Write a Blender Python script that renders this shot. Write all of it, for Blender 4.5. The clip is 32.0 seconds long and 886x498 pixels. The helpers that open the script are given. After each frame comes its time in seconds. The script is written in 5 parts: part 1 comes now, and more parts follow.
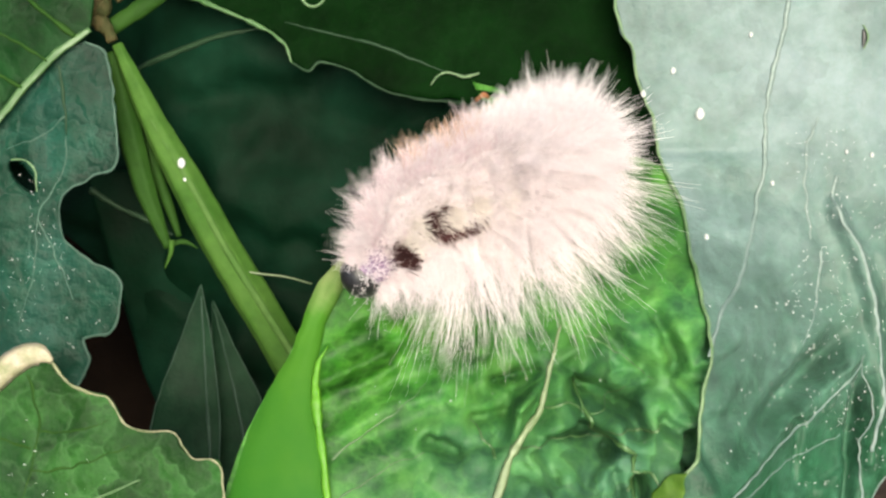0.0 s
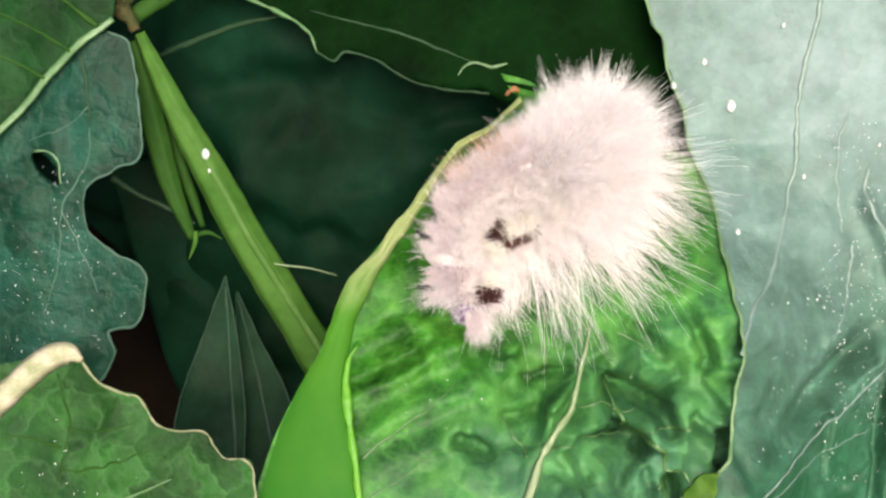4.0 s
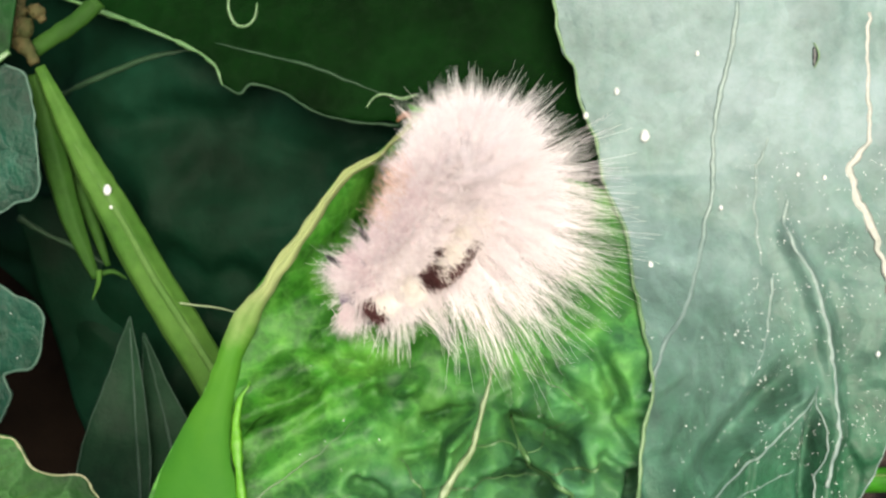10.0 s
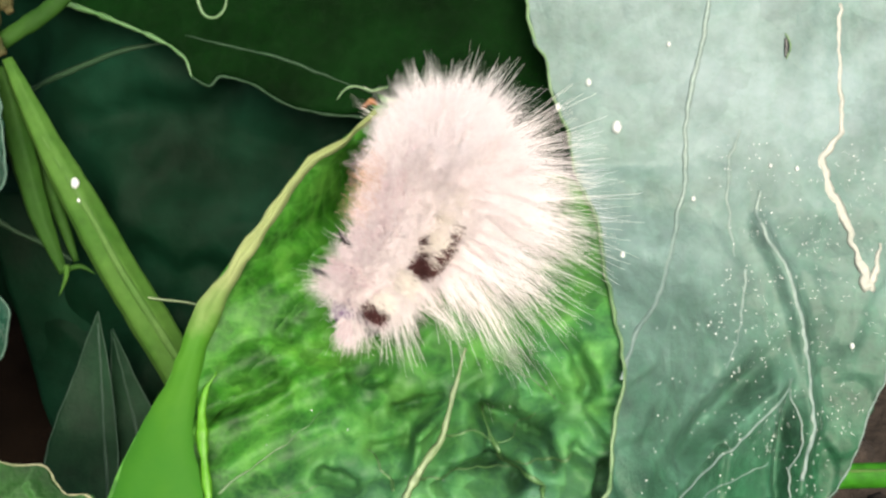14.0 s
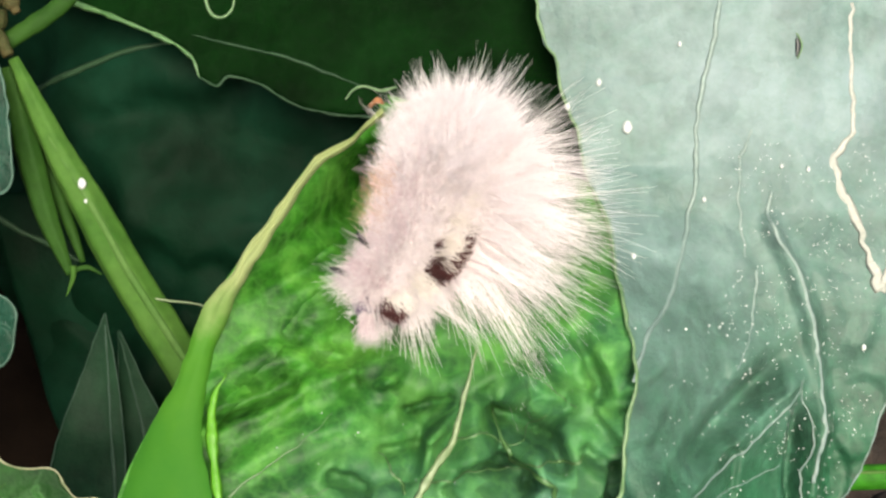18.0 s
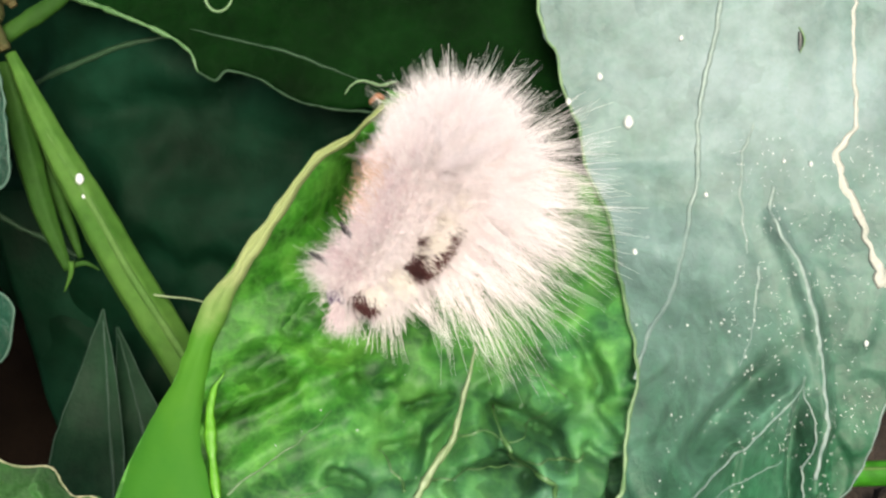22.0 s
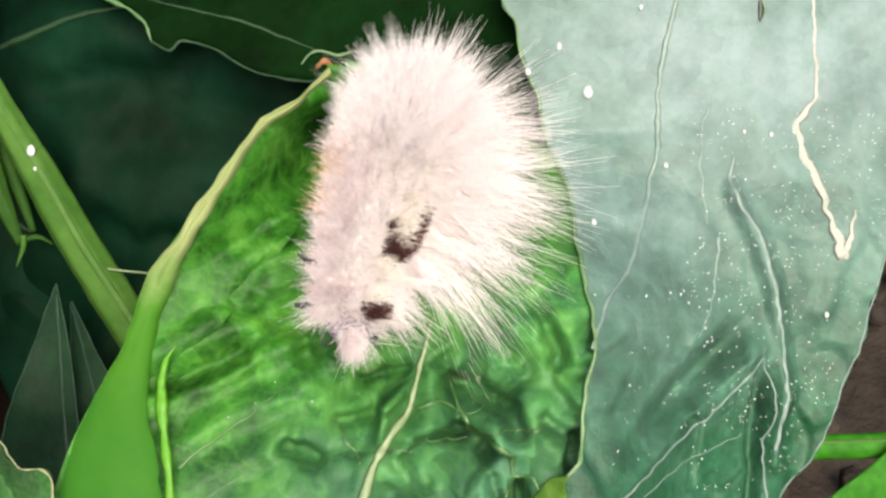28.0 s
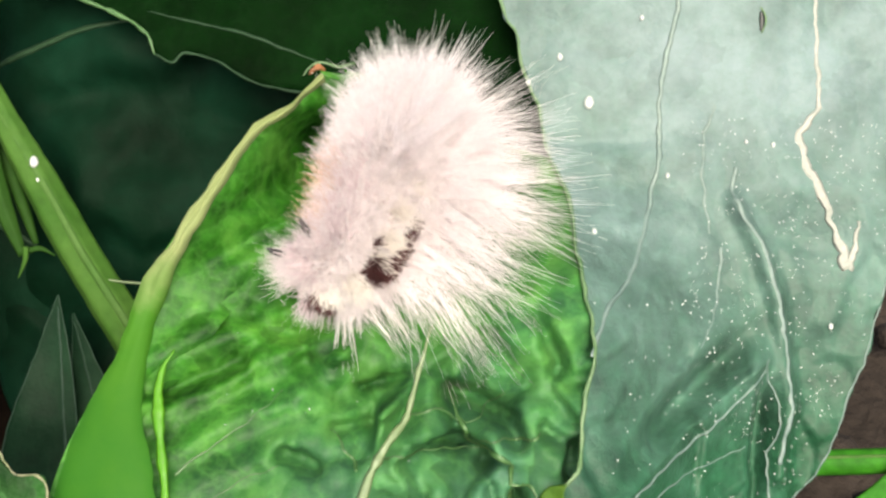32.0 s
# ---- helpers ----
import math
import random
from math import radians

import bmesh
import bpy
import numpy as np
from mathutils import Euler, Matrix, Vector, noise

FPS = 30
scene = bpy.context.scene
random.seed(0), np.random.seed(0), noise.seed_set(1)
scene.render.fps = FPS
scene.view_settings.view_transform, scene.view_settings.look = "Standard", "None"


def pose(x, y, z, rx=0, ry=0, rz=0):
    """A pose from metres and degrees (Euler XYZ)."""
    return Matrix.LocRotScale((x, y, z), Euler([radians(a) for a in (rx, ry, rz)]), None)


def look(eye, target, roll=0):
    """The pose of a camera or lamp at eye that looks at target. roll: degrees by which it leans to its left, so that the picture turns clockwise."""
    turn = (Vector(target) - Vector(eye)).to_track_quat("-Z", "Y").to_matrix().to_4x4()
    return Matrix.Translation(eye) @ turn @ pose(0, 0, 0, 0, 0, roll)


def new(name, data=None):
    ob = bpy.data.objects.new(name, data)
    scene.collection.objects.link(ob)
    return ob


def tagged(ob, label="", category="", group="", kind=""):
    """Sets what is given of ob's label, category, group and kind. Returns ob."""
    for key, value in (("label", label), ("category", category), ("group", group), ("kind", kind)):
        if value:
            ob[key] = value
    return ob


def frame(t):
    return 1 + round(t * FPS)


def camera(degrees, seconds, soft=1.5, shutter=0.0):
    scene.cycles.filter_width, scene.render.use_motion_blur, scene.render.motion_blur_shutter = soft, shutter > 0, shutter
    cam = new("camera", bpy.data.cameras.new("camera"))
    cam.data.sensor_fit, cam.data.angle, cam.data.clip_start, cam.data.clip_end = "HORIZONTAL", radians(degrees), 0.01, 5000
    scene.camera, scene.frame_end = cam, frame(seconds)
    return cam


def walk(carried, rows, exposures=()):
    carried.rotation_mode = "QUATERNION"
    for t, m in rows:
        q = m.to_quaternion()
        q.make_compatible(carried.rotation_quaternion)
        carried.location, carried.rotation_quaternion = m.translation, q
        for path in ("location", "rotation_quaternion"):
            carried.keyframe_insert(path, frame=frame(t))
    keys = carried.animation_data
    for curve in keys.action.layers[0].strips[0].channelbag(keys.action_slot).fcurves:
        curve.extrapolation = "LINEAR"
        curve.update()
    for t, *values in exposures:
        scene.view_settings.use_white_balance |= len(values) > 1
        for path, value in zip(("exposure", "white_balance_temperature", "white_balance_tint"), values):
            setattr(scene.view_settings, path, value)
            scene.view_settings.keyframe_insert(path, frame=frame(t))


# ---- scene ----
cam = camera(40, 32.0, soft=2.6)

# Everything is laid out on a sheet that faces the viewer: u to the right, v up, w towards the viewer, in millimetres.
TILT = radians(50)
CENTRE = Vector((0.0, 0.0, 0.12))
AHEAD = Vector((0, math.cos(TILT), -math.sin(TILT)))
UP = Vector((0, math.sin(TILT), math.cos(TILT)))
SHEET = Matrix(((1, 0, 0), UP, -AHEAD)).transposed()
BASE = Matrix.Translation(CENTRE) @ SHEET.to_4x4()


def W(u, v, w):
    return BASE @ Vector((u / 1000, v / 1000, w / 1000))


# seconds, place on the sheet in mm, turn about the sheet's axes in hundredths of a radian
PATH = [
    (0, -4.78, 1.10, 4.95, -1.35, 1.43, 0.64),
    (0.5, -4.65, 1.68, 4.21, -2.20, 1.55, 0.63),
    (1, -5.67, 2.66, 4.13, -2.55, 1.55, 0.61),
    (1.5, -6.44, 2.54, 4.38, -3.00, 1.43, 0.53),
    (2, -7.85, 3.58, 3.77, -3.40, 1.46, 0.46),
    (2.5, -8.44, 3.75, 3.67, -3.97, 1.37, 0.54),
    (3, -7.93, 4.32, 3.37, -4.44, 1.34, 0.46),
    (3.5, -7.81, 5.40, 3.78, -4.88, 1.36, 0.64),
    (5.5, -9.01, 0.90, 3.20, -3.19, 1.95, 0.89),
    (6, -9.88, 0.78, 2.79, -3.33, 1.72, 1.01),
    (6.5, -8.31, 1.08, 2.56, -3.29, 2.09, 0.85),
    (7, -6.86, 2.51, 2.26, -3.21, 2.28, 0.61),
    (7.5, -4.18, 4.96, 1.80, -2.32, 1.73, 0.58),
    (8, -2.37, 4.12, 1.22, -1.79, 0.74, 0.18),
    (8.5, -0.97, 2.74, -0.25, -1.13, 0.08, 0.04),
    (9, -1.50, 4.21, -0.47, -1.17, -0.53, 0.01),
    (9.5, -0.65, 3.58, -0.89, -0.91, -0.45, -0.11),
    (10, 1.73, 2.32, -0.95, 0.08, 1.09, 0.02),
    (10.5, 2.26, 0.01, -1.01, 1.03, 1.58, -0.03),
    (11, 2.40, -1.63, -1.25, 1.58, 1.73, -0.09),
    (11.5, 3.06, -1.68, -1.45, 1.53, 1.82, -0.05),
    (12, 3.11, -1.65, -1.51, 1.47, 1.53, -0.15),
    (12.5, 3.14, -0.72, -1.97, 1.68, 0.78, -0.10),
    (13, 2.75, -0.41, -2.10, 1.59, 0.42, -0.15),
    (13.5, 3.86, -0.80, -2.02, 1.75, 0.33, -0.19),
    (14, 3.32, -1.30, -2.19, 2.17, -0.07, -0.16),
    (14.5, 3.29, -1.09, -2.23, 2.14, 0.06, -0.22),
    (16.5, 2.00, 0.29, -2.41, 1.71, -0.33, -0.14),
    (17, 2.82, -0.18, -2.47, 1.65, -0.21, -0.17),
    (17.5, 2.57, -0.29, -2.53, 1.65, -0.20, -0.20),
    (18, 2.16, -0.83, -2.91, 1.91, -0.18, -0.19),
    (18.5, 2.15, -0.85, -3.06, 1.48, -0.22, -0.18),
    (19, 1.78, -0.31, -2.98, 1.42, -0.38, -0.18),
    (19.5, 1.82, -0.38, -3.35, 1.17, -0.29, -0.19),
    (20, 0.97, -0.24, -3.56, 0.83, -0.37, -0.16),
    (20.5, 2.29, 0.37, -3.43, 0.62, -0.13, -0.24),
    (21, 2.74, -0.30, -3.52, 1.00, -0.03, -0.29),
    (21.5, 2.22, -0.10, -3.80, 0.91, -0.07, -0.18),
    (22, 2.24, -0.42, -3.72, 1.25, -0.12, -0.24),
    (22.5, 1.72, -0.19, -4.15, 1.59, -1.26, -0.32),
    (23, -0.21, 2.47, -5.08, 0.72, -3.36, -0.24),
    (23.5, -0.38, 3.34, -4.86, 0.59, -3.64, -0.27),
    (24, 2.81, 0.81, -4.61, 1.11, -3.08, -0.33),
    (24.5, 4.30, -1.65, -4.67, 1.71, -2.79, -0.40),
    (25, 4.38, -2.43, -5.40, 1.46, -2.63, -0.50),
    (25.5, 3.71, -1.88, -5.45, 0.70, -2.47, -0.51),
    (26, 3.75, -2.49, -5.26, 1.10, -2.30, -0.41),
    (26.5, 2.57, -2.24, -5.57, 0.86, -2.44, -0.46),
    (28.5, 4.30, -2.52, -5.10, 0.54, -1.81, -0.46),
    (29, 4.30, -2.29, -5.05, 0.51, -1.39, -0.35),
    (29.5, 2.98, -2.84, -5.11, 0.83, -1.44, -0.25),
    (30, 2.81, -3.12, -5.36, 1.09, -1.49, -0.30),
    (30.5, 2.33, -2.23, -5.38, 1.28, -1.39, -0.22),
    (31, 2.78, -3.10, -5.45, 1.50, -1.45, -0.25),
    (31.5, 4.65, -4.23, -5.48, 2.22, -0.98, -0.32),
    (32, 5.76, -5.11, -5.66, 3.44, -0.78, -0.35),
]


def eye_pose(u, v, w, a, b, c):
    turn = Matrix.Rotation(a / 100, 4, "X") @ Matrix.Rotation(b / 100, 4, "Y") @ Matrix.Rotation(c / 100, 4, "Z")
    return BASE @ Matrix.Translation((u / 1000, v / 1000, 0.130 + w / 1000)) @ turn


walk(cam, [(t, eye_pose(*p)) for t, *p in PATH], [(0.0, 1.85, 7250.0, 4.0), (32.0, 1.85, 7250.0, 4.0)])

# ---- light: a bright, thinly overcast sky ----
world = bpy.data.worlds.new("sky")
scene.world = world
world.use_nodes = True
wn = world.node_tree
sky = wn.nodes.new("ShaderNodeTexSky")
sky.sky_type = "NISHITA"
sky.sun_disc = False
sky.sun_elevation, sky.sun_rotation = radians(58), radians(168)
sky.air_density, sky.dust_density = 1.0, 4.0
wn.nodes["Background"].inputs["Strength"].default_value = 0.08
wn.links.new(sky.outputs[0], wn.nodes["Background"].inputs[0])
sun = new("sun", bpy.data.lights.new("sun", "SUN"))
sun.data.energy, sun.data.angle, sun.data.color = 2.6, radians(50), (1.0, 0.96, 0.9)
sun.matrix_world = look((0.13, -0.60, 1.0), (0, 0, 0))


# ---- materials ----
def material(name, build):
    m = bpy.data.materials.new(name)
    m.use_nodes = True
    n, l = m.node_tree.nodes, m.node_tree.links
    build(n, l, n["Principled BSDF"], n["Material Output"])
    return m


def noise_tex(n, l, scale, detail=4.0, rough=0.55, coord=None):
    t = n.new("ShaderNodeTexNoise")
    t.inputs["Scale"].default_value, t.inputs["Detail"].default_value, t.inputs["Roughness"].default_value = scale, detail, rough
    l.new(coord.outputs["Object"], t.inputs["Vector"])
    return t


def ramp(n, l, src, stops):
    r = n.new("ShaderNodeValToRGB")
    els = r.color_ramp.elements
    while len(els) < len(stops):
        els.new(0.5)
    for e, (p, c) in zip(els, stops):
        e.position, e.color = p, (*c, 1)
    l.new(src, r.inputs[0])
    return r


def mix(n, l, kind, fac, a, b):
    x = n.new("ShaderNodeMix")
    x.data_type, x.blend_type = "RGBA", kind
    for socket, value in ((x.inputs[0], fac), (x.inputs[6], a), (x.inputs[7], b)):
        if isinstance(value, (int, float)):
            socket.default_value = value
        elif isinstance(value, tuple):
            socket.default_value = (*value, 1)
        else:
            l.new(value, socket)
    return x.outputs[2]


def leaf_material(name, dark, mid, light, rough=0.42, coat=0.0, glow=0.35, net=0.5, net_scale=420, bump=0.25, bloom_sheen=0.0, spec=0.22, big_scale=90, pale_run=None, grain=0.5, pale_tone=(0.136, 0.218, 0.2), even=0.0, cells=0.0, cell_scale=170):
    """Leaf skin: blotches at two scales, a fine net of veins, a waxy coat or painted sky sheen, and light that shines
    through.
    """
    def build(n, l, p, out):
        co = n.new("ShaderNodeTexCoord")
        big = noise_tex(n, l, big_scale, 4, 0.6, co)
        small = noise_tex(n, l, 700, 5, 0.65, co)
        base = ramp(n, l, big.outputs["Fac"], [(0.34, dark), (0.5, mid), (0.67, light)])
        fine = ramp(n, l, small.outputs["Fac"], [(0.3, (0.42, 0.45, 0.42)), (0.7, (1.45, 1.4, 1.45))])
        col = mix(n, l, "MULTIPLY", grain, base.outputs[0], fine.outputs[0])
        vor = n.new("ShaderNodeTexVoronoi")
        vor.feature = "DISTANCE_TO_EDGE"
        vor.inputs["Scale"].default_value = net_scale
        warp = n.new("ShaderNodeVectorMath")
        warp.operation = "MULTIPLY_ADD"
        warp.inputs[1].default_value = (0.003, 0.003, 0.003)
        l.new(small.outputs["Color"], warp.inputs[0])
        l.new(co.outputs["Object"], warp.inputs[2])
        l.new(warp.outputs[0], vor.inputs["Vector"])
        line = ramp(n, l, vor.outputs["Distance"], [(0.0, (1, 1, 1)), (0.09, (0, 0, 0))])
        fade = n.new("ShaderNodeMath")
        fade.operation = "MULTIPLY"
        fade.inputs[1].default_value = net
        l.new(line.outputs[0], fade.inputs[0])
        col = mix(n, l, "MIX", fade.outputs[0], col, tuple(min(1, 1.25 * c + 0.02) for c in light))
        if bloom_sheen:
            dust = noise_tex(n, l, 75, 7, 0.62, co)
            spread = ramp(n, l, dust.outputs["Fac"], [(0.3, ((0.1 + 0.6 * even) * bloom_sheen,) * 3), (0.7, (bloom_sheen, bloom_sheen, bloom_sheen))])
            patch = noise_tex(n, l, 420, 8, 0.78, co)
            patches = ramp(n, l, patch.outputs["Fac"], [(0.38, (0.6 + 0.35 * even,) * 3), (0.6, (1.0, 1.0, 1.0))])
            amount = mix(n, l, "MULTIPLY", 1.0, spread.outputs[0], patches.outputs[0])
            # the pale tone is weighted along one direction of the blade
            if pale_run:
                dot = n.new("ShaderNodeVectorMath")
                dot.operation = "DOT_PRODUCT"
                dot.inputs[1].default_value = pale_run[:3]
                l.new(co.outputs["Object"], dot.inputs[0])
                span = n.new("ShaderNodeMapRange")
                span.inputs[1].default_value, span.inputs[2].default_value, span.inputs[3].default_value = pale_run[3:]
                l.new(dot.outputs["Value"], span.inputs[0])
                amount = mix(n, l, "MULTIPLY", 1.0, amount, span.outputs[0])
            col = mix(n, l, "MIX", amount, col, pale_tone)
        cell_height = None
        if cells:
            # the coarser mesh of side veins, with slightly different tones between them
            loose = n.new("ShaderNodeVectorMath")
            loose.operation = "MULTIPLY_ADD"
            loose.inputs[1].default_value = (0.007, 0.007, 0.007)
            bend = noise_tex(n, l, 160, 4, 0.6, co)
            l.new(bend.outputs["Color"], loose.inputs[0])
            l.new(co.outputs["Object"], loose.inputs[2])
            edges, tones = n.new("ShaderNodeTexVoronoi"), n.new("ShaderNodeTexVoronoi")
            edges.feature = "DISTANCE_TO_EDGE"
            for tex in (edges, tones):
                tex.inputs["Scale"].default_value = cell_scale
                l.new(loose.outputs[0], tex.inputs["Vector"])
            tone = ramp(n, l, tones.outputs["Color"], [(0.2, (1 - 0.55 * cells,) * 3), (0.8, (1 + 0.45 * cells,) * 3)])
            col = mix(n, l, "MULTIPLY", 1.0, col, tone.outputs[0])
            seam = ramp(n, l, edges.outputs["Distance"], [(0.0, (0.3 * cells,) * 3), (0.09, (0, 0, 0))])
            col = mix(n, l, "MIX", seam.outputs[0], col, tuple(min(1, 1.5 * c + 0.03) for c in light))
            cell_height = ramp(n, l, edges.outputs["Distance"], [(0.0, (0, 0, 0)), (0.25, (1, 1, 1))])
        l.new(col, p.inputs["Base Color"])
        p.inputs["Roughness"].default_value = rough
        p.inputs["Specular IOR Level"].default_value = spec
        p.inputs["Coat Weight"].default_value = coat
        p.inputs["Coat Roughness"].default_value = 0.25
        h = n.new("ShaderNodeMath")
        h.operation = "MULTIPLY_ADD"
        h.inputs[1].default_value = -2.4 * net
        l.new(line.outputs[0], h.inputs[0])
        l.new(small.outputs["Fac"], h.inputs[2])
        b = n.new("ShaderNodeBump")
        b.inputs["Strength"].default_value, b.inputs["Distance"].default_value = bump, 0.0006
        height = h.outputs[0]
        if cell_height:
            both = n.new("ShaderNodeMath")
            both.operation = "MULTIPLY_ADD"
            both.inputs[1].default_value = 1.6 * cells
            l.new(cell_height.outputs[0], both.inputs[0])
            l.new(height, both.inputs[2])
            height = both.outputs[0]
        l.new(height, b.inputs["Height"])
        l.new(b.outputs[0], p.inputs["Normal"])
        if glow:
            tr = n.new("ShaderNodeBsdfTranslucent")
            tint = mix(n, l, "MULTIPLY", 1.0, col, (1.25, 1.5, 0.45))
            l.new(tint, tr.inputs[0])
            ms = n.new("ShaderNodeMixShader")
            ms.inputs[0].default_value = glow
            l.new(p.outputs[0], ms.inputs[1])
            l.new(tr.outputs[0], ms.inputs[2])
            l.new(ms.outputs[0], out.inputs[0])
    return material(name, build)


def plain_material(name, a, b, scale, rough=0.5, bump=0.3, spec=0.5, metal=0.0, glow=0.0, dist=0.0004):
    def build(n, l, p, out):
        co = n.new("ShaderNodeTexCoord")
        t1 = noise_tex(n, l, scale, 6, 0.6, co)
        t2 = noise_tex(n, l, scale * 6, 3, 0.6, co)
        c = ramp(n, l, t1.outputs["Fac"], [(0.32, a), (0.68, b)])
        f = ramp(n, l, t2.outputs["Fac"], [(0.3, (0.75, 0.75, 0.75)), (0.7, (1.1, 1.1, 1.1))])
        col = mix(n, l, "MULTIPLY", 0.7, c.outputs[0], f.outputs[0])
        l.new(col, p.inputs["Base Color"])
        p.inputs["Roughness"].default_value, p.inputs["Specular IOR Level"].default_value = rough, spec
        bm_ = n.new("ShaderNodeBump")
        bm_.inputs["Strength"].default_value, bm_.inputs["Distance"].default_value = bump, dist
        l.new(t2.outputs["Fac"], bm_.inputs["Height"])
        l.new(bm_.outputs[0], p.inputs["Normal"])
        if glow:
            tr = n.new("ShaderNodeBsdfTranslucent")
            l.new(col, tr.inputs[0])
            ms = n.new("ShaderNodeMixShader")
            ms.inputs[0].default_value = glow
            l.new(p.outputs[0], ms.inputs[1])
            l.new(tr.outputs[0], ms.inputs[2])
            l.new(ms.outputs[0], out.inputs[0])
    return material(name, build)


# fresh_leaf: bluish sky sheen is painted on its crumpled lower right.
fresh_leaf = leaf_material("fresh_leaf", (0.0070, 0.053, 0.0045), (0.0255, 0.130, 0.0115), (0.070, 0.22, 0.0305), rough=0.46, glow=0.42, net=0.14, bloom_sheen=0.95, big_scale=210, spec=0.23, cells=0.4, cell_scale=230, pale_tone=(0.072, 0.175, 0.130), even=0.25, pale_run=(0.4, -0.46, -0.386, -0.024, -0.006, 0.0))
flap_leaf = leaf_material("flap_leaf", (0.017, 0.10, 0.006), (0.022, 0.13, 0.0075), (0.033, 0.155, 0.013), rough=0.55, glow=0.35, net=0.08, bump=0.12, spec=0.12)
flap_yellow = leaf_material("flap_yellow", (0.030, 0.082, 0.008), (0.060, 0.125, 0.014), (0.11, 0.17, 0.028), rough=0.5, glow=0.3, net=0.08, bump=0.2)
# waxy_leaf: the pale tone fades towards the leaf's foot.
waxy_leaf = leaf_material("waxy_leaf", (0.0048, 0.034, 0.0140), (0.0115, 0.057, 0.0265), (0.024, 0.082, 0.047), rough=0.42, glow=0.08, net=0.025, bloom_sheen=0.97, big_scale=150, spec=0.17, bump=0.4, pale_run=(-0.12, 0.55, 0.46, 0.017, 0.043, 0.0), grain=0.6, pale_tone=(0.140, 0.180, 0.190), even=0.55, cells=0.16, cell_scale=190)
blue_leaf = leaf_material("blue_leaf", (0.0009, 0.0116, 0.0056), (0.0019, 0.0205, 0.0107), (0.0045, 0.031, 0.0205), rough=0.36, glow=0.08, net=0.02, bloom_sheen=0.09, big_scale=150, spec=0.07, bump=0.4, cells=0.35, cell_scale=260, pale_tone=(0.070, 0.190, 0.150))
# Shade at the back is put into the near-black colour of these two.
shaded_green = leaf_material("shaded_green", (0.0005, 0.0046, 0.0017), (0.0010, 0.0092, 0.0040), (0.0021, 0.0160, 0.0080), rough=0.6, glow=0.08, net=0.02, spec=0.035, grain=0.25, big_scale=60)
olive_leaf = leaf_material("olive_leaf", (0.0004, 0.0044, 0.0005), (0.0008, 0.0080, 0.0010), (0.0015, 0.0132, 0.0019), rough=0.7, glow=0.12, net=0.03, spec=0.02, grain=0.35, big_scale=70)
low_leaf = leaf_material("low_leaf", (0.0034, 0.023, 0.0023), (0.0085, 0.041, 0.0054), (0.0200, 0.072, 0.0155), rough=0.5, glow=0.15, net=0.04, bloom_sheen=0.04, big_scale=170, spec=0.08, bump=0.4, cells=0.55, cell_scale=230)
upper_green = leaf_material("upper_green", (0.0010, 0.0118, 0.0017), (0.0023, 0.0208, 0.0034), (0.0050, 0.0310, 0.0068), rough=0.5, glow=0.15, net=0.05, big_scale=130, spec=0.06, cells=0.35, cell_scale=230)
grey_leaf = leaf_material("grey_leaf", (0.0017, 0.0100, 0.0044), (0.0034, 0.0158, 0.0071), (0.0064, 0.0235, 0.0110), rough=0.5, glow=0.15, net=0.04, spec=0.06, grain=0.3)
stem_green = plain_material("stem_green", (0.022, 0.066, 0.0088), (0.042, 0.096, 0.0175), 140, rough=0.65, glow=0.1, spec=0.08)
stem_pale = plain_material("stem_pale", (0.031, 0.078, 0.0150), (0.055, 0.108, 0.0280), 200, rough=0.65, glow=0.1, spec=0.08)
stem_dark = plain_material("stem_dark", (0.0090, 0.033, 0.0042), (0.0175, 0.050, 0.0078), 140, rough=0.65, glow=0.1, spec=0.07)
# Near-black brown: the soil's deep shade is put into this colour.
soil_shade = plain_material("soil_shade", (0.0028, 0.0018, 0.0011), (0.0080, 0.0048, 0.0030), 80, rough=0.9, bump=0.8, spec=0.03)
rim_pale = plain_material("rim_pale", (0.0493, 0.111, 0.0368), (0.108, 0.177, 0.0825), 400, rough=0.5, glow=0.15)
rim_tan = plain_material("rim_tan", (0.0721, 0.0912, 0.0314), (0.186, 0.174, 0.107), 500, rough=0.6)
rim_dry = plain_material("rim_dry", (0.109, 0.123, 0.0479), (0.287, 0.246, 0.185), 500, rough=0.6)
vein_bright = plain_material("vein_bright", (0.056, 0.205, 0.0070), (0.085, 0.250, 0.0140), 200, rough=0.4, glow=0.3)
vein_cream = plain_material("vein_cream", (0.108, 0.157, 0.0674), (0.153, 0.193, 0.108), 260, rough=0.45, glow=0.15)
vein_soft = plain_material("vein_soft", (0.0319, 0.0873, 0.0215), (0.058, 0.124, 0.0429), 260, rough=0.45, glow=0.15)
vein_grey = plain_material("vein_grey", (0.066, 0.104, 0.092), (0.112, 0.154, 0.140), 260, rough=0.55)
vein_veil = plain_material("vein_veil", (0.011, 0.027, 0.017), (0.024, 0.046, 0.032), 300, rough=0.6, spec=0.12)
vein_teal = plain_material("vein_teal", (0.018, 0.045, 0.032), (0.040, 0.080, 0.058), 260, rough=0.5, spec=0.2)
vein_dim = plain_material("vein_dim", (0.00812, 0.0225, 0.00981), (0.0151, 0.0361, 0.0171), 260, rough=0.6, spec=0.12)
trail_white = plain_material("trail_white", (0.164, 0.173, 0.15), (0.251, 0.242, 0.219), 500, rough=0.6)
speck_white = plain_material("speck_white", (0.24, 0.26, 0.25), (0.40, 0.41, 0.40), 900, rough=0.4)
